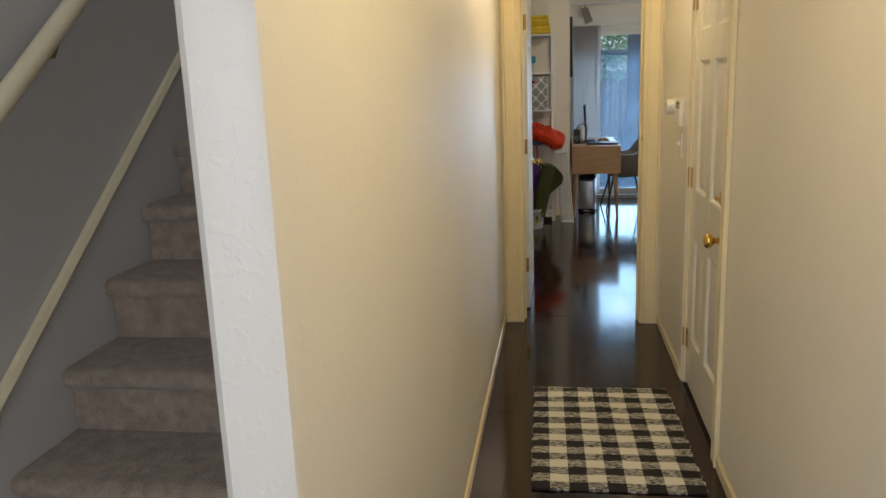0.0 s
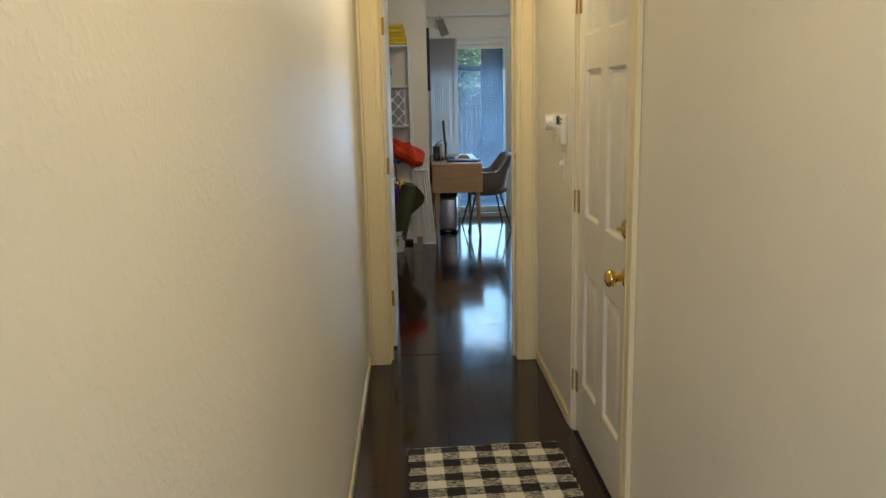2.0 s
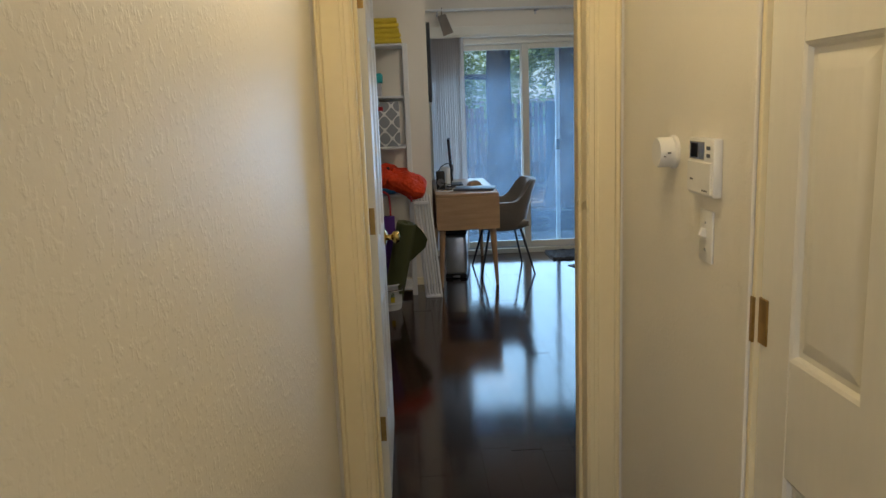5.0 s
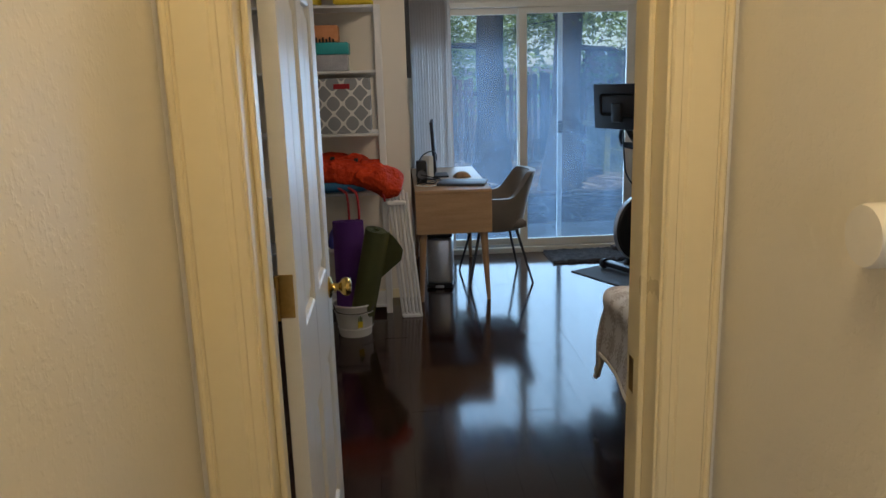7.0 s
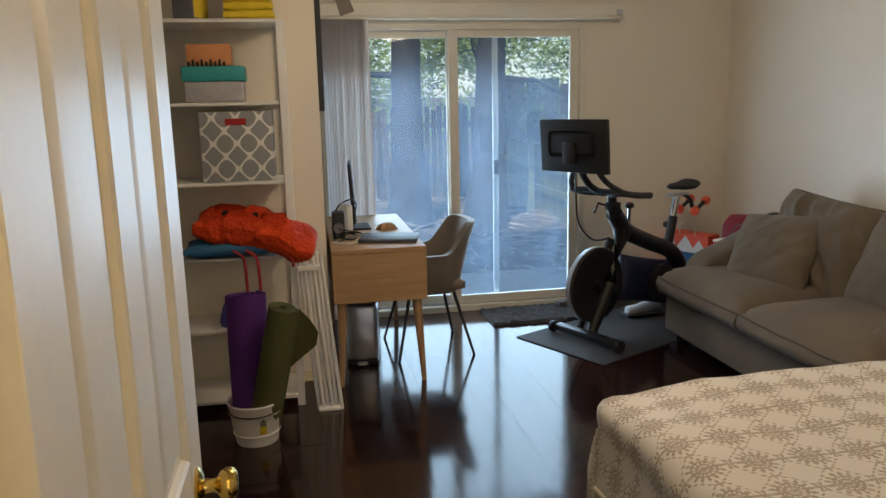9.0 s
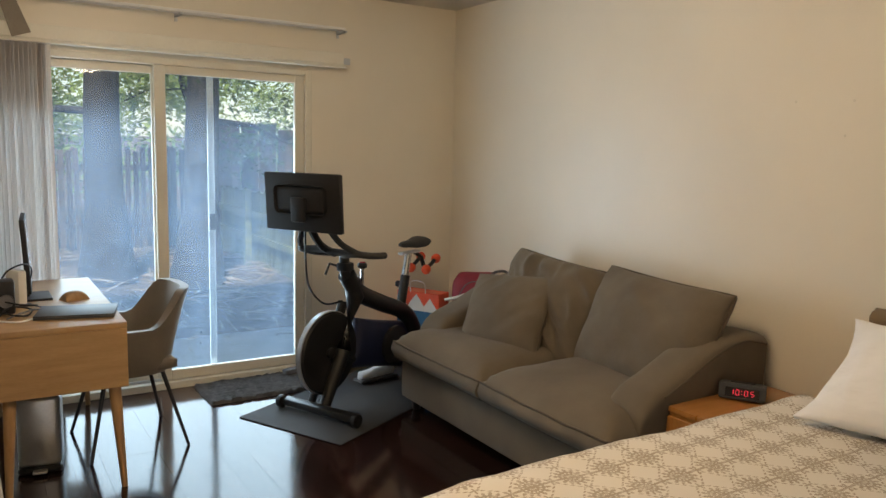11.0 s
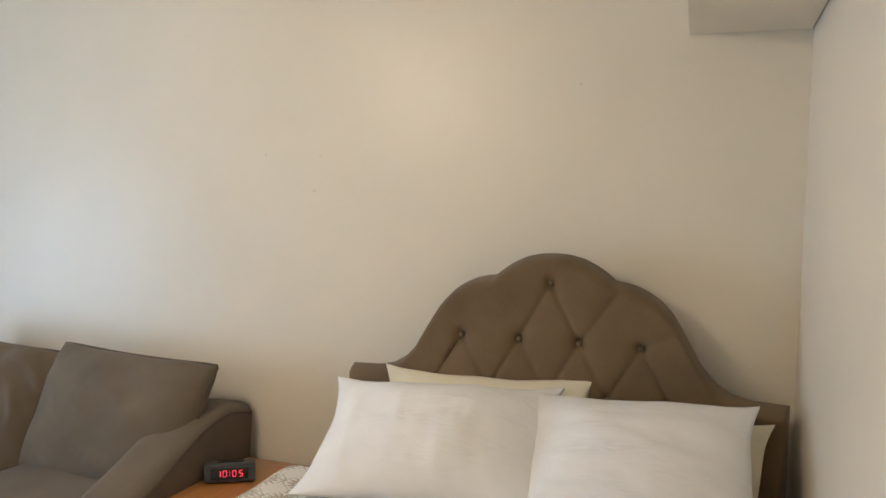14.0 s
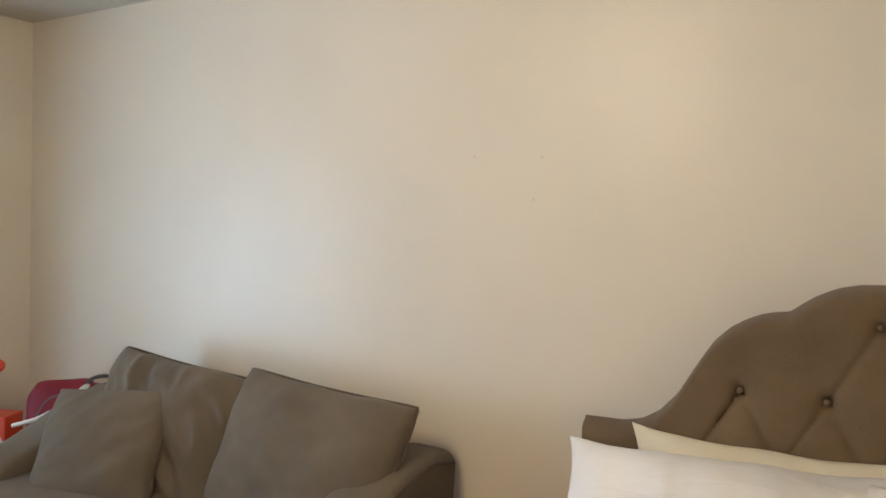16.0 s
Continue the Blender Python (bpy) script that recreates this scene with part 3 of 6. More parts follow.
# bedroom doorway: jambs, stops, casing
dw = tagged(new("doorway_frame"), "cream painted doorway casing with brass hinges", "door frame", kind="structure")
part("jamb", boxes((OX0, OX0 + 0.020, YD - 0.004, 5.24, 0, 2.045), bevel=0.002), "trim", dw)
part("jamb", boxes((OX1 - 0.020, OX1, YD - 0.004, 5.24, 0, 2.045), bevel=0.002), "trim", dw)
part("jamb_head", boxes((OX0 + 0.02, OX1 - 0.02, YD - 0.004, 5.24, 2.025, 2.045), bevel=0.002), "trim", dw)
part("stop", boxes((OX0 + 0.020, OX0 + 0.032, 5.13, 5.165, 0, 2.025), bevel=0.003), "trim", dw)
part("stop", boxes((OX1 - 0.032, OX1 - 0.020, 5.13, 5.165, 0, 2.025), bevel=0.003), "trim", dw)
part("casing", casing_leg(bmesh.new(), XL + 0.012, OX0 + 0.015, YD, 0, 2.12, "hi", "y", -1), "trim", dw)
part("casing", casing_leg(bmesh.new(), OX1 - 0.015, XR - 0.012, YD, 0, 2.12, "lo", "y", -1), "trim", dw)
part("casing_head", boxes((OX0 + 0.017, OX1 - 0.017, YD - 0.016, YD, 2.04, 2.12), bevel=0.003), "trim", dw)
part("casing_room", boxes((OX0 - 0.06, OX0 - 0.002, YS, 5.222, 0, 2.1), bevel=0.003), "trim", dw)
part("casing_room", boxes((OX1 + 0.002, OX1 + 0.06, YS, 5.222, 0, 2.1), bevel=0.003), "trim", dw)
part("strike_plate", boxes((OX1 - 0.0215, OX1 - 0.0198, 5.19, 5.222, 0.85, 0.92), bevel=0.0006), "aged", dw, "dark brass strike plate")


def knob_set(parent, m, name="knob"):
    """Rosette, neck and flattened ball on a door's face; m points local z out of the door."""
    part(name, lathed([(0.001, 0), (0.032, 0.0), (0.033, 0.004), (0.026, 0.008), (0.0125, 0.012), (0.011, 0.026), (0.013, 0.032), (0.023, 0.038), (0.0275, 0.047), (0.0265, 0.057), (0.019, 0.064), (0.001, 0.066)], 28, m), "brass", parent, "polished brass knob", 60)


def hinge_part(parent, rows, m, mat="aged"):
    h = part("hinge", boxes(*rows, bevel=0.001), mat, parent, "worn brass butt hinge")
    return h


def six_panel(parent, w, h, t, mat, origin, lock=(1.475, 1.60)):
    """A six-panel door in the local x (width), y (thickness), z frame, moved by origin: stiles and rails proud, fields raised."""
    st, mid = 0.115 * w / 0.76, 0.10 * w / 0.76
    pw = (w - 2 * st - mid) / 2
    rails = [(0.0, 0.235), (0.70, 0.925), lock, (h - 0.115, h)]
    rows = [(0, st, 0, t, 0, h), (w - st, w, 0, t, 0, h), (st + pw, st + pw + mid, 0, t, 0.1, h - 0.05)]
    rows += [(st, w - st, 0.0006, t - 0.0006, a, b) for a, b in rails]
    slab = part("slab", moved(boxes(*rows, bevel=0.0015), origin), mat, parent)
    for (a, b), (c, d) in zip(rails, rails[1:]):
        z0, z1 = b, c
        for x0 in (st, st + pw + mid):
            bm = bmesh.new()
            x1 = x0 + pw
            for side in (0, 1):
                y = (lambda k: k) if side == 0 else (lambda k: t - k)
                loops = []
                for inset, dep in ((0.0, 0.001), (0.005, 0.004), (0.010, 0.0125), (0.020, 0.013), (0.046, 0.0045), (0.05, 0.004)):
                    loops.append([Vector((x, y(dep), z)) for x, z in ((x0 + inset, z0 + inset), (x1 - inset, z0 + inset), (x1 - inset, z1 - inset), (x0 + inset, z1 - inset))])
                rs = [[bm.verts.new(p) for p in lp] for lp in loops]
                for r0, r1 in zip(rs, rs[1:]):
                    for i in range(4):
                        bm.faces.new((r0[i], r0[(i + 1) % 4], r1[(i + 1) % 4], r1[i]))
                bm.faces.new(rs[-1])
            part("panel", moved(bm, origin), mat, parent, angle=20)
    return slab


# closet-style side door in the hall's east wall
d1 = tagged(new("door_1"), "closed cream six-panel door with polished brass knob and deadbolt", "door", kind="structure")
six_panel(d1, 0.749, 2.025, 0.035, "doorp", pose(XR + 0.012, 3.437, 0.012, 0, 0, 90) @ pose(0, -0.035, 0))
knob_set(d1, pose(XR + 0.012, 3.497, 0.832, 0, -90, 0))
bolt = part("deadbolt", lathed([(0.001, 0), (0.032, 0), (0.033, 0.005), (0.030, 0.012), (0.022, 0.016), (0.001, 0.017)], 28, pose(XR + 0.012, 3.485, 0.99, 0, -90, 0)), "brass", d1, "polished brass deadbolt", 50)
part("thumb_turn", moved(boxes((-0.006, 0.006, -0.019, 0.019, 0, 0.012), bevel=0.004, seg=2), pose(XR - 0.004, 3.485, 0.99, 0, -90, 25)), "brass", bolt)
for z in (0.225, 0.98, 1.745):
    hinge_part(d1, ((XR - 0.004, XR + 0.010, 4.187, 4.203, z - 0.045, z + 0.045), (XR + 0.008, XR + 0.0125, 4.155, 4.19, z - 0.045, z + 0.045)), None)
d1f = tagged(new("door_frame_1"), "cream painted casing around the hall door", "door frame", kind="structure")
part("casing", casing_leg(bmesh.new(), DY0 - 0.082, DY0 + 0.004, XR, 0, 2.12, "hi", "x", -1), "trim", d1f)
part("casing", boxes((XR - 0.008, XR, DY1 - 0.002, DY1 + 0.034, 0, 2.12), bevel=0.002), "hall", d1f)
part("casing_head", boxes((XR - 0.016, XR, DY0 + 0.006, DY1 - 0.004, 2.04, 2.12), bevel=0.003), "trim", d1f)
part("jamb", boxes((XR, XR + 0.118, DY0, DY0 + 0.0115, 0, 2.045), bevel=0.002), "trim", d1f)
part("jamb", boxes((XR, XR + 0.118, DY1 - 0.0135, DY1, 0, 2.045), bevel=0.002), "trim", d1f)
part("back_panel", boxes((XR + 0.09, XR + 0.11, DY0 + 0.01, DY1 - 0.01, 0, 2.04)), "doorp", d1f)

# bedroom door, standing open at a right angle
d2 = tagged(new("door_2"), "white six-panel bedroom door standing wide open, brass knob", "door", kind="structure")
six_panel(d2, 0.715, 2.02, 0.035, "white", pose(0.103, 5.335, 0.012, 0, 0, 90), (1.64, 1.74))
knob_set(d2, pose(0.103, 5.985, 0.872, 0, 90, 0))
knob_set(d2, pose(0.068, 5.985, 0.872, 0, -90, 0))
for z in (0.295, 1.037, 1.77):
    hinge_part(d2, ((0.060, 0.097, 5.3325, 5.336, z - 0.045, z + 0.045),), None)
    part("hinge_pin", lathed([(0.001, -0.047), (0.006, -0.046), (0.006, 0.046), (0.001, 0.047)], 10, pose(0.0635, 5.322, z)), "aged", d2)
    part("hinge_leaf", boxes((0.0745, 0.0765, 5.205, 5.241, z - 0.045, z + 0.045)), "aged", d2)

# ---- stairs ----
RISE, RUN, NX = 0.182, 0.24, -1.043
stair = tagged(new("staircase"), "straight flight of stairs covered in taupe carpet", "stairs", kind="structure")
for n in range(1, 14):
    y, z = 2.14 + RUN * (n - 3), RISE * n
    bm = bmesh.new()
    pr = [(y + 0.03, z - RISE - 0.004), (y + 0.03, z - 0.055), (y + 0.012, z - 0.052), (y + 0.001, z - 0.040), (y - 0.003, z - 0.022), (y + 0.004, z - 0.007), (y + 0.022, z), (y + RUN + 0.032, z + 0.002), (y + RUN + 0.032, z - RISE - 0.004)]
    skin(bm, [[Vector((x, a, b)) for a, b in pr] for x in np.linspace(NX + 0.020, XL - 0.104, 12)])
    for v in bm.verts:
        v.co.z += 0.003 * noise.noise(v.co * 14)
    part("step", bm, "carpet", stair, angle=50)
skirt = bmesh.new()
ln = lambda y, up: (y - 2.14) / RUN * RISE + 3 * RISE + up
skin(skirt, [[Vector((x, y, z)) for y, z in ((1.45, 0.0), (1.45, ln(1.45, 0.17)), (4.9, ln(4.9, 0.17)), (4.9, ln(4.9, -0.3)), (2.0, 0.0))] for x in (NX, NX + 0.018)])
sk = tagged(solid("stair_skirt", skirt, "grey", "pale painted stair skirting board", "skirting", kind="structure"))
part("cap", tube(bmesh.new(), [(NX + 0.014, 1.45, ln(1.45, 0.178)), (NX + 0.014, 4.9, ln(4.9, 0.178))], 0.017, 6), "trim", sk, "cream capping strip", 20)
hr = thing("handrail", pose(NX, 2.0, 1.2), "round white painted wooden stair handrail on the wall", "handrail")
hline = lambda y: (0.075, y - 2.0, ln(y, 0.80) - 1.2)
part("rail", tube(bmesh.new(), [hline(1.3), hline(4.6)], 0.026, 14), "trim", hr, angle=60)
for y in (1.9, 2.5, 3.9):
    br = part("bracket", tube(bmesh.new(), [(0.002, y - 2.0, ln(y, 0.72) - 1.2), (0.045, y - 2.0, ln(y, 0.72) - 1.2), (0.072, y - 2.0, ln(y, 0.775) - 1.2)], 0.006, 8), "aged", hr, "dark metal bracket")

# ---- sliding glass door ----
sl = tagged(new("window_1"), "two-panel sliding glass patio door with cream vinyl frame, closed", "sliding door", kind="structure")
F = 0.045
part("frame_side", boxes((SX0, SX0 + F, YN - 0.012, YN + 0.10, 0.0, SZ), bevel=0.003), "vinyl", sl)
part("frame_side", boxes((SX1 - F, SX1, YN - 0.012, YN + 0.10, 0.0, SZ), bevel=0.003), "vinyl", sl)
part("frame_head", boxes((SX0 + F, SX1 - F, YN - 0.012, YN + 0.10, SZ - 0.035, SZ), bevel=0.003), "vinyl", sl)
part("sill", boxes((SX0 + F, SX1 - F, YN - 0.03, YN + 0.12, 0.0, 0.045), bevel=0.003), "vinyl", sl)
part("track", boxes((SX0 + F, SX1 - F, YN + 0.018, YN + 0.028, 0.045, 0.062), bevel=0.001), "alu", sl)


def sash(x0, x1, y, handle):
    s, z0, z1 = 0.065, 0.05, SZ - 0.035
    rows = [(x0, x0 + s, y, y + 0.032, z0, z1), (x1 - s, x1, y, y + 0.032, z0, z1), (x0 + s, x1 - s, y, y + 0.032, z1 - 0.05, z1), (x0 + s, x1 - s, y, y + 0.032, z0, z0 + 0.06)]
    fr = part("sash", boxes(*rows, bevel=0.003), "vinyl", sl)
    g = part("pane", boxes((x0 + s, x1 - s, y + 0.014, y + 0.018, z0 + 0.06, z1 - 0.05)), "glass", fr, "dusty clear glass pane")
    g.visible_shadow = False
    return fr


sash(SX0 + F, 1.375, YN + 0.052, False)
sash(1.318, SX1 - F, YN + 0.006, True)
scr = part("screen_stile", boxes((1.645, 1.685, YN + 0.088, YN + 0.10, 0.05, SZ - 0.04), bevel=0.002), "alu", sl, "pale aluminium edge of the insect screen")
part("latch", boxes((1.645, 1.685, YN + 0.066, YN + 0.086, 0.97, 1.07), bevel=0.004), "steel", sl, "dark latch")

# ---- hall ceiling lamps and the added bedroom ceiling lamp, all unseen ----
for (x, y, z) in ((0.46, 1.75, 2.40), (0.46, 4.2, 2.40), (1.30, 7.30, ZC)):
    cl = thing("ceiling_light", pose(x, y, z), "unseen round frosted glass flush ceiling light, switched on", "ceiling light", "ceiling lights")
    part("base", lathed([(0.001, -0.001), (0.15, -0.001), (0.155, -0.02), (0.001, -0.021)], 28), "white", cl)
    part("diffuser", lathed([(0.145, -0.021), (0.14, -0.04), (0.12, -0.06), (0.07, -0.075), (0.001, -0.08)][:: 1], 28), "dome", cl)


# ---- hall things ----
def rug():
    bm = bmesh.new()
    nx, ny = 36, 54
    w, d = 0.61, 0.92
    rows = []
    for j in range(ny + 1):
        row = []
        for i in range(nx + 1):
            x, y = w * i / nx, d * j / ny
            ex = 0.004 * math.sin(y * 2 * math.pi / 0.054) * (1 if i in (0, nx) else 0)
            wob = 0.008 * noise.noise(Vector((y * 6, 3.0, i // (nx + 1)))) * (abs(2 * i / nx - 1))
            z = 0.007 + 0.004 * noise.noise(Vector((x * 9, y * 12, 0))) + 0.010 * math.exp(-((y - 0.83 + 0.10 * (x - 0.3)) / 0.025) ** 2) * math.exp(-((x - 0.25) / 0.16) ** 2)
            row.append(bm.verts.new((0.068 + x + wob + (ex if i else -ex), 0.054 + y, z)))
        rows.append(row)
    for j in range(ny):
        for i in range(nx):
            bm.faces.new((rows[j][i], rows[j][i + 1], rows[j + 1][i + 1], rows[j + 1][i]))
    edge = [e for e in bm.edges if e.is_boundary]
    ext = bmesh.ops.extrude_edge_only(bm, edges=edge)
    for v in ext["geom"]:
        if isinstance(v, bmesh.types.BMVert):
            v.co.z = 0.0
    return solid("rug", smooth(bm), "check", "black and white checked woven cotton rug, on the wood floor", "rug", pose(0.185 - 0.068, 3.135 - 0.054, 0.001, 0, 0, 1.2), angle=60)


rug()

th = thing("thermostat", pose(XR, 4.42, 1.257), "small white plastic wall thermostat with a dark display", "thermostat")
part("body", boxes((-0.021, 0, -0.070, 0.070, -0.062, 0.062), bevel=0.005, seg=2), "white", th)
part("cover", boxes((-0.025, -0.020, -0.064, 0.066, -0.056, 0.012), bevel=0.002), "white", th)
part("display", boxes((-0.0235, -0.0208, 0.014, 0.050, 0.020, 0.050), bevel=0.001), "screen", th, "dark display window")
part("bezel", boxes((-0.0225, -0.0206, -0.022, 0.060, 0.016, 0.054), bevel=0.001), "chrome", th, "silver display bezel")
for z in (0.026, 0.042):
    part("button", boxes((-0.0235, -0.0206, -0.052, -0.036, z - 0.004, z + 0.004), bevel=0.001), "slate", th)
part("print_mark", boxes((-0.0256, -0.0246, 0.030, 0.048, -0.030, -0.026)), "slate", th)
part("print_mark", boxes((-0.0256, -0.0246, -0.050, -0.020, -0.050, -0.047)), "slate", th)
dl = thing("dial_control", pose(XR, 4.635, 1.277), "round white plastic wall dial beside the thermostat", "dial")
part("plate", lathed([(0.001, 0), (0.040, 0), (0.041, 0.008), (0.036, 0.012), (0.001, 0.012)], 28, pose(0, 0, 0, 0, -90, 0)), "white", dl)
part("mark", boxes((-0.030, -0.022, -0.0372, -0.0362, -0.002, 0.002), (-0.040, -0.034, -0.0372, -0.0362, -0.010, -0.007)), "slate", dl)
part("knob", lathed([(0.036, 0.011), (0.0365, 0.040), (0.034, 0.046), (0.001, 0.047)], 28, pose(0, 0, 0, 0, -90, 0)), "white", dl)
sw = thing("light_switch", pose(XR, 4.42, 1.105), "white toggle light switch plate on the hall wall", "light switch")
part("plate", boxes((-0.006, 0, -0.035, 0.035, -0.058, 0.058), bevel=0.003, seg=2), "white", sw)
part("toggle", moved(boxes((-0.018, 0, -0.005, 0.005, -0.010, 0.010), bevel=0.002), pose(-0.003, 0, 0.004, 0, 25, 0)), "white", sw)
for z in (-0.03, 0.03):
    part("screw", lathed([(0.001, 0), (0.0035, 0), (0.003, 0.0015), (0.001, 0.0018)], 10, pose(-0.0055, 0, z, 0, -90, 0)), "chrome", sw)


# ---- bed ----
BX0, BX1, BY0, BY1 = 1.24, 3.16, 5.25, 6.80
bed = thing("bed", pose(0, 0, 0), "queen bed with a grey upholstered base standing against the wall", "bed")
part("base", boxes((BX0 + 0.03, BX1, BY0 + 0.02, BY1 - 0.02, 0.09, 0.33), bevel=0.02, seg=2), "bedbase", bed)
part("mattress", boxes((BX0 + 0.02, BX1, BY0 + 0.01, BY1 - 0.01, 0.335, 0.580), bevel=0.10, seg=5), "cotton", bed)
for x in (BX0 + 0.12, BX1 - 0.12):
    for y in (BY0 + 0.12, BY1 - 0.12):
        part("leg", lathed([(0.022, 0.0), (0.030, 0.09), (0.001, 0.091)], 12, pose(x, y, 0.0)), "black", bed)


HB_S = (0.0, 0.05, 0.10, 0.148, 0.185, 0.208, 0.235, 0.275, 0.315, 0.355, 0.395, 0.44, 0.486, 0.535, 0.585, 0.64, 0.755)
HB_Z = (1.403, 1.400, 1.388, 1.364, 1.338, 1.318, 1.316, 1.306, 1.288, 1.262, 1.220, 1.145, 1.062, 1.006, 0.974, 0.960, 0.955)


def hb_top(s):
    """The scalloped outline: a dome between two round shoulders, sweeping out to low ends."""
    return sum(float(np.interp(abs(s + d), HB_S, HB_Z)) for d in (-0.006, 0.0, 0.006)) / 3


BUTTONS = [(0.0, 1.305)] + [(s, 1.108) for s in (-0.31, -0.105, 0.10, 0.30)] + [(s, 0.93) for s in (-0.41, -0.205, 0.0, 0.20, 0.40)] + [(s, 0.75) for s in (-0.31, -0.105, 0.10, 0.30)]
FOLDS = [(BUTTONS[0], BUTTONS[2]), (BUTTONS[0], BUTTONS[3]), ((0.22, 1.28), BUTTONS[3]), ((0.43, 1.17), BUTTONS[4]), ((-0.36, 1.02), BUTTONS[1])]
FOLDS += [(BUTTONS[1 + i], BUTTONS[5 + i + k]) for i in range(4) for k in (0, 1)]


def headboard():
    bm = bmesh.new()
    ns, nz, half = 190, 110, 0.755
    front, back = [], []
    for i in range(ns + 1):
        s = -half + 2 * half * i / ns
        top = hb_top(s)
        fr, bk = [], []
        for j in range(nz + 1):
            z = 0.25 + (top - 0.25) * j / nz
            e = min(half - abs(s), (top - z) * 0.8)
            edge = 1 - max(0.0, 1 - e / 0.035) ** 2.6
            out = 0.085 * edge + 0.010
            for bs, bz in BUTTONS:
                d2 = (s - bs) ** 2 + (z - bz) ** 2
                if d2 < 0.02:
                    out -= 0.016 * math.exp(-d2 / 0.0004) + 0.005 * math.exp(-d2 / 0.003)
            for (a0, b0), (a1, b1) in FOLDS:
                lx, lz = a1 - a0, b1 - b0
                t = max(0.0, min(1.0, ((s - a0) * lx + (z - b0) * lz) / (lx * lx + lz * lz)))
                d2 = (s - a0 - t * lx) ** 2 + (z - b0 - t * lz) ** 2
                if d2 < 0.003:
                    out -= 0.008 * math.exp(-d2 / 0.00004) + 0.0025 * math.exp(-d2 / 0.0010)
            fr.append(bm.verts.new((-out, -s, z)))
            bk.append(bm.verts.new((0.0, -s, z)))
        front.append(fr)
        back.append(bk)
    for g, flip in ((front, False), (back, True)):
        for i in range(ns):
            for j in range(nz):
                q = (g[i][j], g[i + 1][j], g[i + 1][j + 1], g[i][j + 1])
                bm.faces.new(q[::-1] if flip else q)
    for i in range(ns):
        bm.faces.new((front[i][nz], front[i + 1][nz], back[i + 1][nz], back[i][nz]))
        bm.faces.new((front[i][0], back[i][0], back[i + 1][0], front[i + 1][0]))
    for j in range(nz):
        bm.faces.new((front[0][j], front[0][j + 1], back[0][j + 1], back[0][j]))
        bm.faces.new((front[ns][j], back[ns][j], back[ns][j + 1], front[ns][j + 1]))
    hb = thing("headboard", pose(3.27, 5.99, 0), "brown velvet arched headboard with diamond button tufting", "headboard")
    part("panel", bm, "velvet", hb, angle=50)
    for bs, bz in BUTTONS:
        part("button", lathed([(0.001, 0.006), (0.006, 0.005), (0.009, 0.001), (0.009, -0.004), (0.001, -0.005)], 12, pose(-0.076, -bs, bz, 0, -90, 0)), "velvet", hb, angle=70)
    for s in (-0.55, 0.55):
        part("strut", boxes((0.0, 0.02, s - 0.04, s + 0.04, 0.0, 0.9), bevel=0.003), "oakleg", hb)


headboard()


def comforter():
    """Quilt over the mattress: a draped sheet with rounded corners, soft folds and a hem."""
    bm = bmesh.new()
    nx, ny = 96, 96
    x0, x1, y0, y1, top = BX0 - 0.01, 3.02, BY0 - 0.02, BY1 + 0.035, 0.615
    drop = 0.40
    lx, ly = (x1 - x0) + drop, (y1 - y0) + 2 * drop
    rows, flat = [], {}
    for j in range(ny + 1):
        row = []
        for i in range(nx + 1):
            a, b = -drop + lx * i / nx, -drop + ly * j / ny
            cx, cy = max(a, 0.0), min(max(b, 0.0), y1 - y0)
            dx, dy = cx - a, b - cy
            over = math.hypot(dx, dy)
            r = 0.13
            if over > 0:
                ux, uy = -dx / over, dy / over
                ang = min(over / r, math.pi / 2)
                outw = r * math.sin(ang)
                fall = r * (1 - math.cos(ang)) + max(0.0, over - r * math.pi / 2)
                fold = 0.022 * math.sin(6.5 * (a * uy - b * ux) + 1.3) * min(1.0, fall / 0.2)
                flare = 0.05 * min(1.0, fall / 0.3) + fold
                fall = min(fall, 0.47)
                tuck = r * 0.6 * (1 - math.cos(ang))
                x, y, z = x0 + cx + ux * (outw + flare - tuck), y0 + cy + uy * (outw + flare - tuck), top - fall
            else:
                x, y, z = x0 + cx, y0 + cy, top
            z -= 0.035 * math.exp(-(a * a + min(b, y1 - y0 - b) ** 2) / 0.05)
            z += 0.012 * noise.noise(Vector((x * 3.2, y * 3.2, 1.0))) + 0.005 * noise.noise(Vector((x * 9, y * 9, 4.0)))
            row.append(bm.verts.new((x, y, z)))
            flat[row[-1]] = (a, b)
        rows.append(row)
    uv = bm.loops.layers.uv.new("cloth")
    for j in range(ny):
        for i in range(nx):
            f = bm.faces.new((rows[j][i], rows[j][i + 1], rows[j + 1][i + 1], rows[j + 1][i]))
            for lp_ in f.loops:
                lp_[uv].uv = flat[lp_.vert]
    rim = [rows[0][i].co.copy() for i in range(nx, 0, -1)] + [rows[j][0].co.copy() for j in range(ny)] + [rows[ny][i].co.copy() for i in range(nx + 1)]
    ob = solid("comforter", smooth(bm), "damask", "off-white comforter with taupe damask print, spread over the bed", "bedding", angle=80)
    sd = ob.modifiers.new("thick", "SOLIDIFY")
    sd.thickness, sd.offset = 0.018, -1
    part("hem", tube(bmesh.new(), rim, 0.009, 6), "cream", ob, "stitched cream hem")


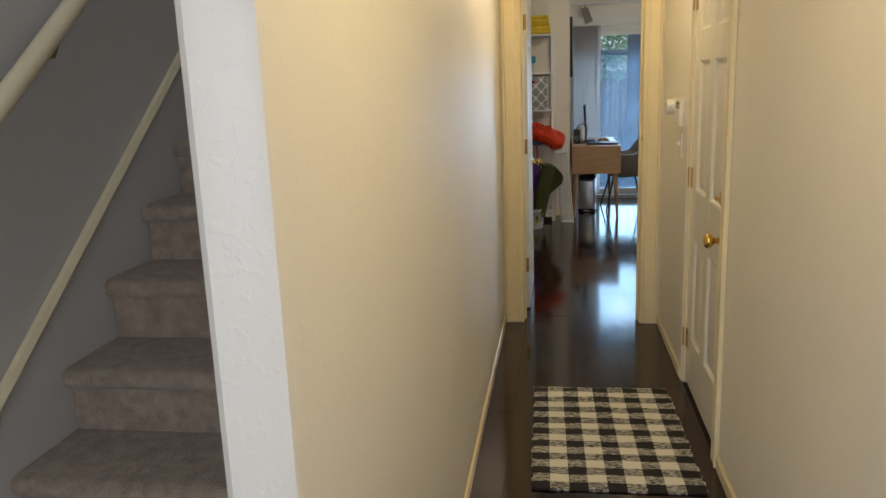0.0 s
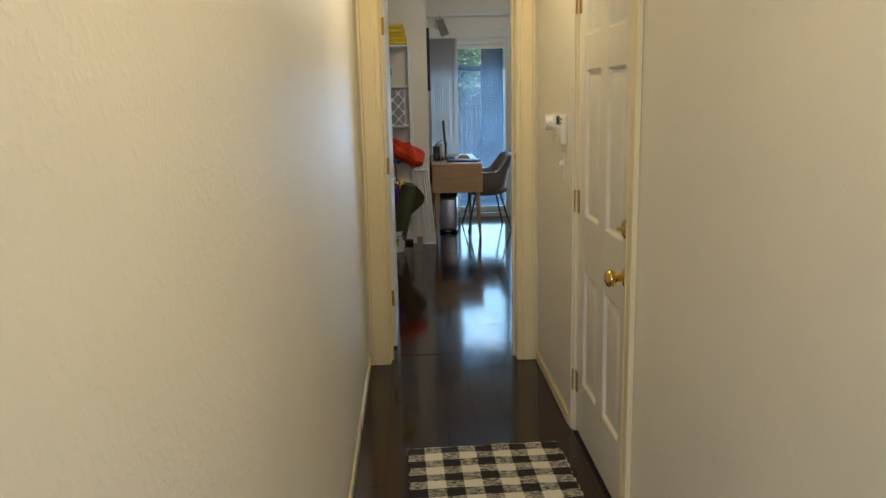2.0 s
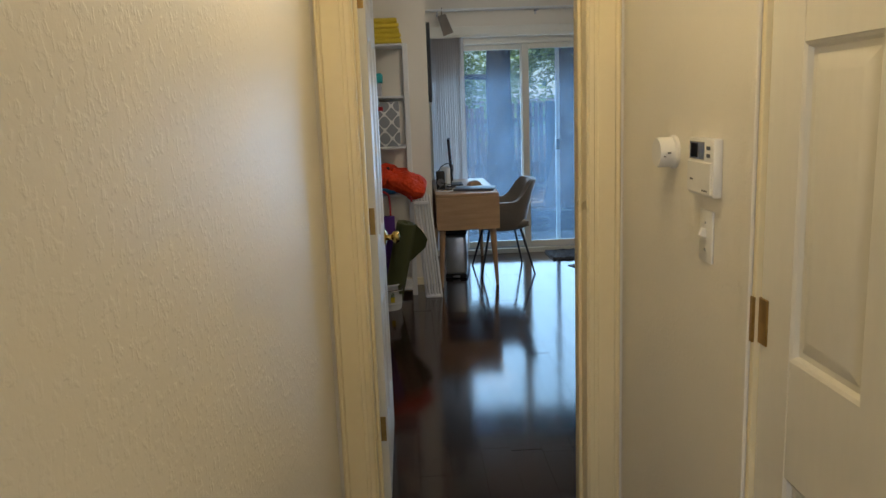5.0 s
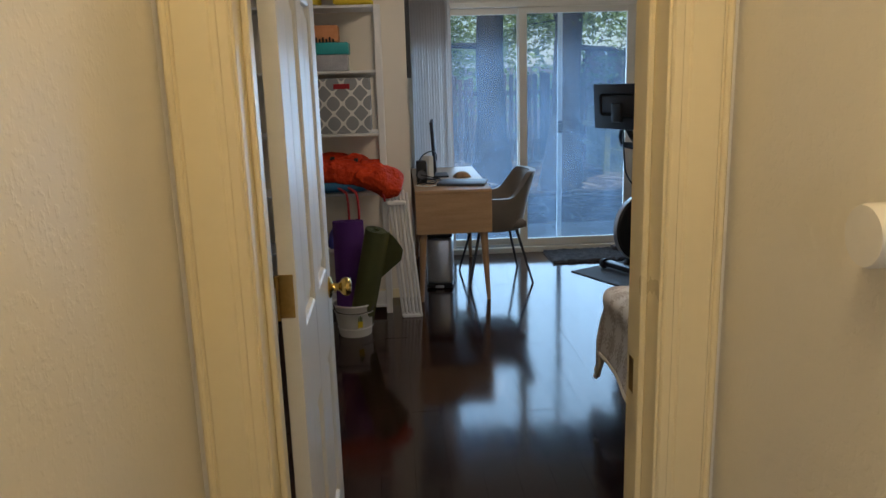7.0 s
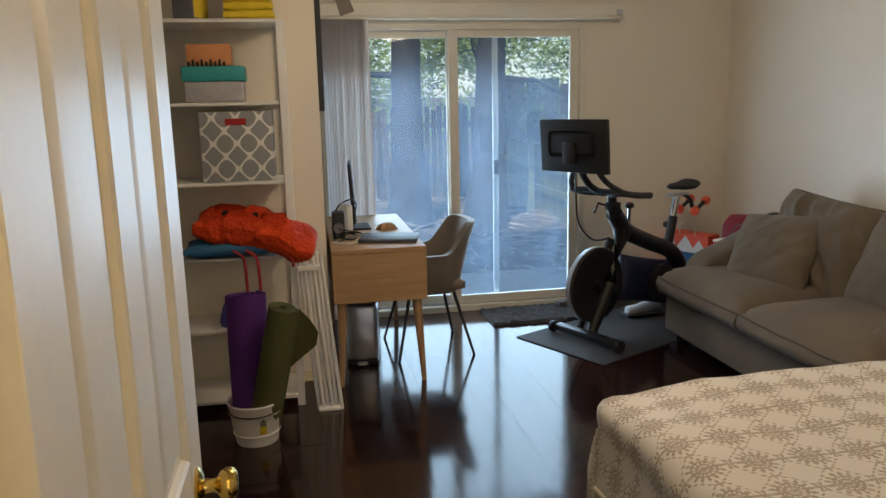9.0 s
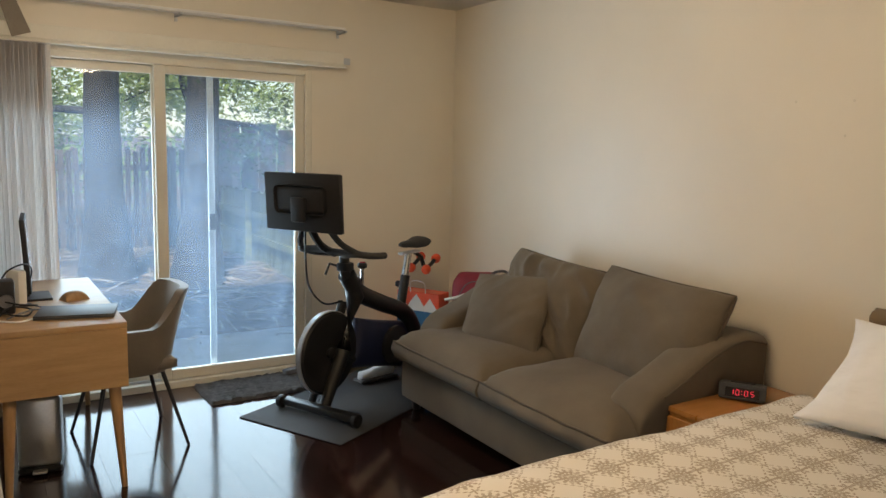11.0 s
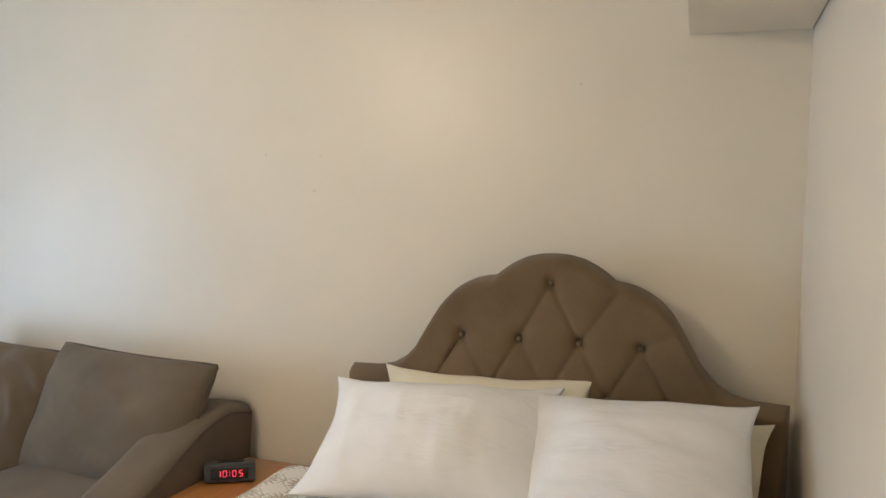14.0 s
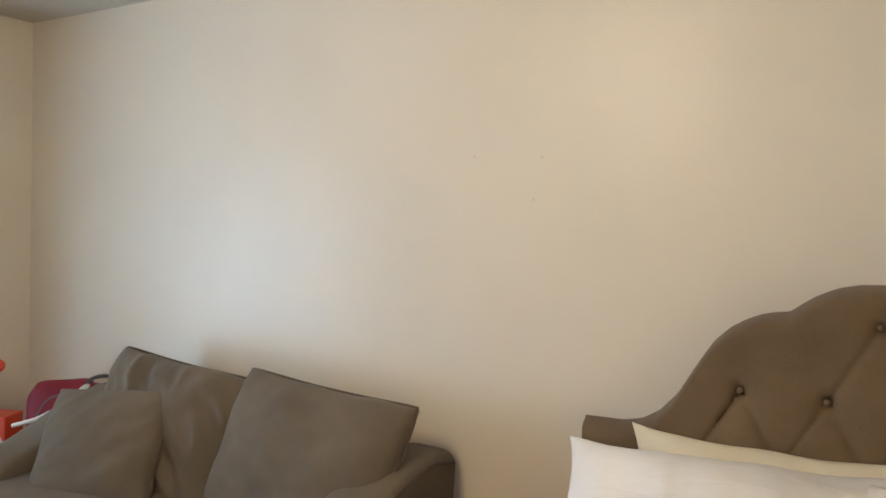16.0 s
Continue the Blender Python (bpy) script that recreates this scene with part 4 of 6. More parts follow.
comforter()
for name, mat, lab, m, size in (
    ("pillow", "cream", "cream cotton pillow propped against the velvet headboard", pose(3.10, 6.20, 0.755, 0, -68, 0) @ pose(0, 0, 0, 0, 0, 1.5), (0.47, 0.70, 0.18)),
    ("pillow", "cream", "cream cotton pillow half hidden behind a white one", pose(3.10, 5.63, 0.705, 0, -72, 0) @ pose(0, 0, 0, 0, 0, -2), (0.44, 0.64, 0.16)),
    ("pillow", "cotton", "plump white cotton pillow leaning at the head of the bed", pose(2.935, 6.31, 0.790, 0, -37, 0) @ pose(0, 0, 0, 0, 0, 4), (0.46, 0.76, 0.27)),
    ("pillow", "cotton", "creased white cotton pillow leaning at the head of the bed", pose(2.92, 5.67, 0.785, 0, -40, 0) @ pose(0, 0, 0, 0, 0, 3), (0.50, 0.66, 0.27)),
):
    solid(name, puff(size[0], size[1], size[2], 2.2, 44, 56, 0.009, m.translation.y * 7, 0.004, -0.01, 0.05, -0.055, 0.014, m.translation.y * 3, 0.72), mat, lab, "pillow", m, group="pillows on the bed", angle=70)

# ---- nightstand and clock ----
ns = thing("nightstand", pose(3.05, 7.09, 0), "cherry-stained wooden nightstand between bed and sofa", "nightstand")
part("top", boxes((-0.31, 0.30, -0.20, 0.19, 0.478, 0.50), bevel=0.003, seg=2), "cherry", ns)
part("body", boxes((-0.30, 0.29, -0.19, 0.18, 0.06, 0.478), bevel=0.002), "cherry", ns)
part("drawer", boxes((-0.312, -0.30, -0.178, 0.168, 0.28, 0.46), bevel=0.003), "cherry", ns)
part("drawer", boxes((-0.312, -0.30, -0.178, 0.168, 0.08, 0.268), bevel=0.003), "cherry", ns)
for z in (0.37, 0.175):
    part("handle", lathed([(0.001, 0.022), (0.013, 0.02), (0.012, 0.012), (0.006, 0.008), (0.006, 0)], 14, pose(-0.312, -0.005, z, 0, -90, 0)), "aged", ns)
for x in (-0.27, 0.26):
    for y in (-0.16, 0.15):
        part("foot", boxes((x - 0.02, x + 0.02, y - 0.02, y + 0.02, 0.0, 0.06), bevel=0.002), "cherry", ns)
ck = thing("alarm_clock", pose(3.09, 7.165, 0.501, 0, 0, -57), "grey digital alarm clock with red lit digits on the nightstand", "alarm clock")
bm = bmesh.new()
skin(bm, [[Vector((x, a, b)) for a, b in ((-0.045, 0.004), (-0.05, 0.012), (-0.035, 0.062), (-0.025, 0.068), (0.045, 0.060), (0.05, 0.004))] for x in (-0.092, 0.092)])
bmesh.ops.bevel(bm, geom=list(bm.edges), offset=0.004, segments=2, affect="EDGES")
part("case", bm, "laptop", ck)
tilt = pose(0, -0.0437, 0.036, -17, 0, 0)
part("display", moved(boxes((-0.066, 0.066, -0.0035, 0.0, -0.019, 0.019), bevel=0.001), tilt), "screen", ck, "dark display window")
SEG = {"a": (0, 0.0105, 1), "g": (0, 0, 1), "d": (0, -0.0105, 1), "f": (-0.0062, 0.0053, 0), "b": (0.0062, 0.0053, 0), "e": (-0.0062, -0.0053, 0), "c": (0.0062, -0.0053, 0)}
for x, segs in ((-0.040, "bc"), (-0.018, "abcdef"), (0.016, "abcdef"), (0.040, "afgcd")):
    bm = bmesh.new()
    for k in segs:
        sx, sz, flat = SEG[k]
        hx, hz = (0.0050, 0.0011) if flat else (0.0011, 0.0045)
        box(bm, x + sx - hx, x + sx + hx, -0.0048, -0.0034, sz - hz, sz + hz)
    part("digit", moved(bm, tilt), "led", ck, "glowing red digit")
part("colon", moved(boxes((-0.003, 0.0, -0.0048, -0.0034, 0.004, 0.007), (-0.003, 0.0, -0.0048, -0.0034, -0.007, -0.004)), tilt), "led", ck)
part("snooze_bar", boxes((-0.05, 0.05, 0.0, 0.022, 0.062, 0.068), bevel=0.002), "black", ck)

# ---- sofa ----
SY0, SY1, SFX, SBX = 7.25, 9.02, 2.45, 3.36
so = thing("sofa", pose(0, 0, 0), "grey-brown two-seat sofa with sloped arms and loose back cushions", "sofa")
part("base", boxes((SFX + 0.01, SBX - 0.02, SY0 + 0.03, SY1 - 0.03, 0.07, 0.285), bevel=0.02, seg=2), "sofa", so)
part("back", boxes((SBX - 0.20, SBX, SY0 + 0.10, SY1 - 0.10, 0.285, 0.72), bevel=0.05, seg=3), "sofa", so)
for x in (SFX + 0.08, SBX - 0.08):
    for y in (SY0 + 0.1, SY1 - 0.1):
        part("foot", lathed([(0.022, 0), (0.03, 0.07), (0.001, 0.071)], 12, pose(x, y, 0)), "black", so)


def arm_top(x):
    k = (x - 2.50) / (SBX - 2.50)
    return 0.545 + 0.21 * (0.5 - 0.5 * math.cos(math.pi * min(1.0, max(0.0, (k - 0.05) / 0.80)))) - 0.03 * max(0.0, k - 0.85) / 0.15


def arm(y0, y1, lean):
    bm = bmesh.new()
    rings = []
    w, c = (y1 - y0) / 2, (y0 + y1) / 2
    for i in range(32):
        if i < 8:
            k = math.pi / 2 * i / 8
            x, drop, slim = 2.585 + 0.13 * (1 - math.cos(k)), 0.115 * (1 - math.sin(k)), 0.93 + 0.07 * math.sin(k)
        else:
            x, drop, slim = 2.715 + (SBX - 2.715) * (i - 8) / 23, 0.0, 1.0
        t = arm_top(x) - drop
        r = []
        for k in range(17):
            a = math.pi * k / 16
            r.append(Vector((x, c + w * slim * math.copysign(abs(math.cos(a)) ** 0.5, math.cos(a)), t - 0.07 + 0.07 * math.sin(a) ** 0.6)))
        r += [Vector((x, c - w * 0.90 * slim, 0.30)), Vector((x, c - w * 0.88, 0.075)), Vector((x, c + w * 0.88, 0.075)), Vector((x, c + w * 0.90 * slim, 0.30))]
        rings.append(r)
    a = part("arm", skin(bm, rings), "sofa", so, angle=48)
    yo = (y0 + 0.004, y1 - 0.004)[lean > 0]
    part("piping", tube(bmesh.new(), [(2.715 + (SBX - 2.715) * i / 24, yo, arm_top(2.715 + (SBX - 2.715) * i / 24) - 0.040) for i in range(25)], 0.006, 6), "sofad", a)


arm(SY0, SY0 + 0.22, -1)
arm(SY1 - 0.22, SY1, 1)
mid = 8.13


def seat(y0, y1, seed):
    """A boxed seat cushion with a crowned top, wrapping forward over the base."""
    bm = bmesh.new()
    n, m = 22, 26
    x0, x1 = SFX - 0.03, SBX - 0.16
    top, bot = [], []
    for j in range(m + 1):
        ra, rb = [], []
        for i in range(n + 1):
            u, v = i / n, j / m
            x, y = x0 + (x1 - x0) * u, y0 + (y1 - y0) * v
            e = min(u * 1.0, 1.0) * (x1 - x0)
            ed = min(e, (v) * (y1 - y0), (1 - v) * (y1 - y0))
            rnd = max(0.0, 1 - ed / 0.085)
            crown = 0.055 * (1 - (2 * v - 1) ** 4) * (1 - (2 * u - 1) ** 4)
            wr = 0.006 * noise.noise(Vector((x * 7 + seed, y * 7, seed)))
            ra.append(bm.verts.new((x - 0.012 * (1 - (2 * v - 1) ** 2) * (1 - u), y, 0.446 + crown - 0.045 * rnd ** 2 + wr)))
            rb.append(bm.verts.new((x + 0.01, y, 0.285 + 0.02 * rnd ** 2)))
        top.append(ra)
        bot.append(rb)
    for g, flip in ((top, 0), (bot, 1)):
        for j in range(m):
            for i in range(n):
                q = (g[j][i], g[j][i + 1], g[j + 1][i + 1], g[j + 1][i])
                bm.faces.new(q[::-1] if flip else q)
    loop = [(0, i) for i in range(n)] + [(j, n) for j in range(m)] + [(m, i) for i in range(n, 0, -1)] + [(j, 0) for j in range(m, 0, -1)]
    bands = [[bot[j][i] for j, i in loop]]
    for h in (0.25, 0.5, 0.75):
        band = []
        for j, i in loop:
            p = bot[j][i].co.lerp(top[j][i].co, h)
            out = 0.030 * math.sin(math.pi * h) if i == 0 else 0.0
            fat = 0.006 * noise.noise(Vector((p.y * 6, h * 2, seed)))
            band.append(bm.verts.new((p.x - out * (1 + 0.25 * math.sin(9 * p.y + seed)) + fat, p.y, p.z)))
        bands.append(band)
    bands.append([top[j][i] for j, i in loop])
    for lo, hi in zip(bands, bands[1:]):
        for k in range(len(loop)):
            q = (k + 1) % len(loop)
            bm.faces.new((lo[k], lo[q], hi[q], hi[k]))
    pipe = [top[j][0].co.copy() for j in range(m + 1)]
    low = [bot[j][0].co.copy() for j in range(m + 1)]
    c = part("seat_cushion", bm, "sofa", so, angle=55)
    part("piping", tube(bmesh.new(), [p + Vector((-0.003, 0, 0.0)) for p in pipe], 0.006, 6), "sofad", c)
    part("piping", tube(bmesh.new(), [p + Vector((-0.003, 0, 0.004)) for p in low], 0.006, 6), "sofad", c)


seat(SY0 + 0.012, mid - 0.004, 1.0)
seat(mid + 0.004, SY1 - 0.012, 5.0)
for lab, m, size, wr, sd, fo, tn in (
    ("large grey-brown back cushion slumped on the sofa", pose(3.07, 7.69, 0.668, 0, -66, -4) @ pose(0, 0, 0, 0, 0, -1), (0.56, 0.82, 0.25), 0.012, 2.0, 0.008, 1.2),
    ("creased grey-brown back cushion leaning on the sofa", pose(3.08, 8.43, 0.655, 0, -66, 4) @ pose(0, 0, 0, 0, 0, -4), (0.56, 0.78, 0.23), 0.020, 6.0, 0.048, 0.55),
    ("square grey-brown throw pillow leaning on the sofa", pose(2.86, 8.52, 0.612, 0, -58, 14) @ pose(0, 0, 0, 0, 0, 6), (0.48, 0.54, 0.18), 0.012, 9.0, 0.009, 2.2),
):
    cushion = solid("sofa_cushion", puff(size[0], size[1], size[2], 2.3, 60, 68, wr, sd, 0.012, 0.0, 0.05, 0.02, fo, tn), "sofa", lab, "cushion", m, group="cushions on the sofa", angle=70)
    seam = []
    for k in range(60):
        q, f = divmod(k, 15)
        t_ = -1 + 2 * f / 15
        uu, vv = ((t_, -1), (1, t_), (-t_, 1), (-1, -t_))[q]
        corner = 1 - 0.02 * abs(uu * vv) ** 5
        seam.append((uu * size[0] / 2 * (1 - 0.05 * (1 - vv * vv) * abs(uu) ** 3) * corner, vv * size[1] / 2 * (1 - 0.05 * (1 - uu * uu) * abs(vv) ** 3) * corner, 0.0))
    part("piping", tube(bmesh.new(), seam + seam[:1], 0.0065, 6), "sofad", cushion)

# bags behind the sofa's far arm
bg = thing("gym_bag", pose(3.22, 9.34, 0.0, 0, 0, 50), "maroon nylon backpack with a white strap standing beside the sofa", "bag")
part("body", moved(puff(0.60, 0.34, 0.22, 2.4, 30, 26, 0.010, 3.0, 0.014, ear=0.27), pose(0, 0.0, 0.415, 0, -82, 0)), "maroon", bg, angle=70)
part("pocket", moved(puff(0.34, 0.27, 0.12, 2.6, 22, 22, 0.008, 4.0, 0.012, ear=0.27), pose(-0.09, 0.0, 0.34, 0, -82, 0)), "maroon", bg, angle=70)
part("side_pouch", moved(puff(0.44, 0.24, 0.16, 2.5, 22, 20, 0.010, 6.0, 0.012, ear=0.27), pose(0.05, -0.155, 0.46, 0, -84, -20)), "maroon", bg, angle=70)
part("base", boxes((-0.10, 0.12, -0.20, 0.15, 0.0, 0.16), bevel=0.03, seg=2), "maroon", bg)
part("strap", tube(bmesh.new(), curve_pts([(-0.155, 0.19, 0.535), (-0.150, 0.09, 0.560), (-0.130, 0.0, 0.605), (-0.08, -0.07, 0.655), (0.0, -0.10, 0.675)]), 0.017, 8, 0.6), "cotton", bg, "white padded strap")
part("zip", tube(bmesh.new(), curve_pts([(-0.115, 0.10, 0.56), (-0.110, 0.06, 0.63), (-0.105, 0.0, 0.655), (-0.110, -0.06, 0.63), (-0.115, -0.10, 0.56)]), 0.004, 6), "slate", bg, "dark zip")
part("handle", tube(bmesh.new(), curve_pts([(0.0, -0.085, 0.66), (0.0, -0.12, 0.705), (0.02, -0.19, 0.71), (0.02, -0.235, 0.66)]), 0.009, 8), "slate", bg, "dark grab handle")
gb = thing("gift_bag", pose(3.02, 9.70, 0.0, 0, 0, 28), "bright coral paper shopping bag with white and blue print", "bag")
part("bag", boxes((-0.07, 0.07, -0.17, 0.17, 0.0, 0.53), bevel=0.004), "coral", gb)
part("print", boxes((-0.0730, -0.0705, -0.165, 0.165, 0.05, 0.415)), "blue", gb, "blue printed sky")
for y, w, z in ((-0.10, 0.075, 0.495), (0.01, 0.085, 0.515), (0.11, 0.06, 0.475)):
    bm = bmesh.new()
    skin(bm, [[Vector((x, y - w, 0.40)), Vector((x, y - w * 0.4, z - 0.04)), Vector((x, y, z)), Vector((x, y + w * 0.5, z - 0.05)), Vector((x, y + w, 0.40))] for x in (-0.0745, -0.0715)])
    part("print", bm, "paper", gb, "white printed peak")
part("handle", tube(bmesh.new(), curve_pts([(-0.066, -0.06, 0.52), (-0.075, -0.05, 0.60), (-0.075, 0.05, 0.60), (-0.066, 0.06, 0.52)]), 0.004, 6), "paper", gb)

# ---- exercise bike ----
bk = thing("exercise_bike", pose(1.98, 9.05, 0.008, 0, 0, 25.5), "black spin bike with screen and flywheel standing on a grey mat", "exercise bike")
part("front_foot", moved(boxes((-0.035, 0.035, -0.27, 0.27, 0.018, 0.062), bevel=0.014, seg=2), pose(0, 0, 0)), "steel", bk)
for y in (-0.275, 0.275):
    part("transport_wheel", lathed([(0.001, -0.016), (0.036, -0.014), (0.038, 0.0), (0.036, 0.014), (0.001, 0.016)], 20, pose(-0.02, y, 0.038, 90, 0, 0)), "black", bk)
part("rear_foot", boxes((1.02, 1.09, -0.27, 0.27, 0.018, 0.062), bevel=0.014, seg=2), "steel", bk)
part("front_leg", tubes(([(0.04, 0, 0.05), (0.20, 0.0, 0.34), (0.30, 0, 0.64), (0.27, 0, 0.74)], [0.034, 0.044, 0.056, 0.050]), n=14), "steel", bk)
part("front_leg", tubes(([(0.04, 0.10, 0.05), (0.19, 0.10, 0.34), (0.29, 0.08, 0.60)], [0.022, 0.026, 0.030]), n=10), "steel", bk)
part("main_beam", tubes((curve_pts([(0.22, 0, 0.78), (0.33, 0, 0.66), (0.55, 0, 0.56), (0.78, 0, 0.47), (0.90, 0, 0.34), (1.04, 0, 0.06)]), [0.052] * 41), n=14), "steel", bk)
part("lower_beam", tubes((curve_pts([(0.20, 0.05, 0.30), (0.52, 0.04, 0.20), (0.85, 0.02, 0.24), (0.94, 0, 0.26)]), 0.034), n=10), "steel", bk)
fw = part("flywheel", lathed([(0.001, -0.024), (0.15, -0.024), (0.165, -0.030), (0.225, -0.030), (0.236, -0.02), (0.236, 0.02), (0.225, 0.030), (0.165, 0.030), (0.15, 0.024), (0.001, 0.024)], 48, pose(0.115, 0.05, 0.335, 90, 0, 0)), "black", bk)
part("rim", lathed([(0.234, -0.018), (0.241, -0.014), (0.241, 0.014), (0.234, 0.018)], 48, pose(0.115, 0.05, 0.335, 90, 0, 0)), "alu", fw, "satin metal flywheel rim")
part("hub", lathed([(0.001, 0.045), (0.03, 0.04), (0.036, 0.0), (0.03, -0.04), (0.001, -0.045)], 20, pose(0.115, 0.05, 0.335, 90, 0, 0)), "black", fw)
part("belt_guard", moved(puff(0.56, 0.30, 0.13, 3.0, 26, 20, 0.0, 1.0, 0.02), pose(0.60, 0.05, 0.29, 90, 12, 0)), "navy", bk, "dark blue belt cover", 70)
part("crank_cover", lathed([(0.001, 0.02), (0.105, 0.02), (0.12, 0.01), (0.12, -0.01), (0.001, -0.02)], 32, pose(0.66, -0.03, 0.28, 90, 0, 0)), "black", bk)
for s, a in ((-1, 35), (1, 215)):
    ca, sa = math.cos(radians(a)), math.sin(radians(a))
    crank = part("crank", tubes(([(0.66, s * 0.085, 0.28), (0.66 + 0.165 * ca, s * 0.10, 0.28 + 0.165 * sa * -1)], [0.016, 0.013]), n=8), "alu", bk)
    px, pz = 0.66 + 0.165 * ca, 0.28 - 0.165 * sa
    part("pedal", boxes((px - 0.05, px + 0.05, s * 0.155 - 0.045, s * 0.155 + 0.045, pz - 0.012, pz + 0.012), bevel=0.005), "black", crank)
hd = part("head_post", tubes(([(0.25, 0, 0.72), (0.205, 0, 0.80), (0.20, 0, 0.90)], [0.038, 0.032, 0.028]), n=12), "steel", bk)
part("clamp", boxes((0.17, 0.25, -0.035, 0.035, 0.80, 0.85), bevel=0.01, seg=2), "black", hd)
part("clamp_lever", tubes(([(0.21, 0.03, 0.82), (0.16, 0.075, 0.84), (0.13, 0.08, 0.78)], 0.008), n=8), "black", hd)
hb_ = part("handlebar", tubes((curve_pts([(0.20, 0, 0.905), (0.08, -0.10, 0.915), (0.06, -0.20, 0.93), (0.15, -0.235, 0.915), (0.27, -0.235, 0.905)]), 0.019), (curve_pts([(0.20, 0, 0.905), (0.08, 0.10, 0.915), (0.06, 0.20, 0.93), (0.15, 0.235, 0.915), (0.27, 0.235, 0.905)]), 0.019), ([(0.06, -0.2, 0.93), (0.05, 0.0, 0.935), (0.06, 0.2, 0.93)], 0.017), n=10), "rubber", bk, "black foam-wrapped handlebar")
for hs in (-1, 1):
    part("bar_horn", tubes((curve_pts([(0.08, hs * 0.21, 0.925), (0.00, hs * 0.15, 0.985), (-0.03, hs * 0.10, 1.05)]), 0.017), n=10), "rubber", hb_)
arm_m = part("screen_arm", tubes((curve_pts([(0.12, 0, 0.91), (0.0, 0.0, 0.97), (-0.09, 0, 1.09), (-0.11, 0, 1.19)]), 0.021), n=10), "black", bk)
part("power_cable", tubes((curve_pts([(-0.10, 0.02, 1.10), (-0.02, 0.09, 0.88), (0.02, 0.10, 0.72), (0.10, 0.06, 0.62), (0.22, 0.03, 0.62)]), 0.006), n=6), "black", bk)
mon = part("screen", moved(boxes((-0.016, 0.016, -0.248, 0.248, -0.150, 0.158), bevel=0.008, seg=2), pose(-0.145, -0.01, 1.205, 0, -4, 4)), "black", bk, "black plastic back of the screen")
part("screen_bulge", moved(boxes((-0.038, -0.012, -0.165, 0.165, -0.075, 0.075), bevel=0.03, seg=3), pose(-0.145, -0.01, 1.225, 0, -4, 4)), "black", mon)
part("mount", moved(boxes((-0.055, -0.03, -0.045, 0.045, -0.09, 0.04), bevel=0.008, seg=2), pose(-0.145, -0.01, 1.20, 0, -4, 4)), "steel", mon)
part("glass_front", moved(boxes((0.0155, 0.0175, -0.238, 0.238, -0.138, 0.148)), pose(-0.145, -0.01, 1.205, 0, -4, 4)), "screen", mon)
rk = part("resistance_stem", tubes(([(0.36, 0, 0.66), (0.365, 0, 0.80)], 0.012), n=8), "chrome", bk)
part("knob", lathed([(0.001, 0.03), (0.022, 0.028), (0.030, 0.015), (0.028, 0.0), (0.012, -0.008), (0.001, -0.009)], 18, pose(0.365, 0, 0.802)), "black", rk)
part("knob_cap", lathed([(0.001, 0.034), (0.016, 0.033), (0.018, 0.029), (0.001, 0.0285)], 18, pose(0.365, 0, 0.802)), "red", rk)
sp = part("seat_post", tubes(([(0.755, 0, 0.49), (0.805, 0, 0.70)], 0.030), n=12), "steel", bk)
part("inner_post", tubes(([(0.80, 0, 0.68), (0.835, 0, 0.845)], 0.023), n=12), "chrome", sp, "silver inner seat post")
part("seat_slider", boxes((0.75, 0.94, -0.022, 0.022, 0.835, 0.852), bevel=0.004), "alu", sp)
part("post_knob", lathed([(0.001, 0.03), (0.02, 0.028), (0.022, 0.0), (0.001, -0.001)], 14, pose(0.795, 0.03, 0.64, 90, 0, 180)), "black", sp)
bm = bmesh.new()
skin(bm, [ring(Vector((x, 0, z)), Vector((0, 1, 0)), Vector((0, 0, 1)), w, h, 14) for x, w, h, z in ((0.74, 0.012, 0.010, 0.900), (0.77, 0.024, 0.020, 0.900), (0.84, 0.034, 0.024, 0.898), (0.90, 0.066, 0.032, 0.898), (0.955, 0.082, 0.037, 0.902), (0.99, 0.072, 0.028, 0.906), (1.005, 0.036, 0.012, 0.906))])
part("saddle", bm, "rubber", bk, "black padded saddle", 60)
part("weight_rack", tubes(([(0.90, 0, 0.84), (0.98, 0.0, 0.80), (1.01, 0.0, 0.74)], 0.014), n=8), "black", bk)
for y in (-0.06, 0.06):
    db = thing("dumbbell", pose(1.98, 9.05, 0.008, 0, 0, 25.5) @ pose(1.01, y, 0.755, 0, 62, 0), "small coral-red dumbbell in the rack behind the saddle", "dumbbell", "dumbbells")
    part("handle", lathed([(0.001, -0.07), (0.013, -0.07), (0.013, 0.07), (0.001, 0.07)], 12), "black", db)
    for z in (-0.065, 0.065):
        part("weight", lathed([(0.001, z - 0.022), (0.024, z - 0.022), (0.030, z - 0.014), (0.030, z + 0.014), (0.024, z + 0.022), (0.001, z + 0.022)], 8), "coral", db)
solid("exercise_mat", boxes((-0.10, 1.42, -0.36, 0.355, 0.0, 0.006), bevel=0.002), "rubber", "thin dark grey rubber mat under the exercise bike", "mat", pose(1.835, 8.985, 0.001, 0, 0, 27.3))


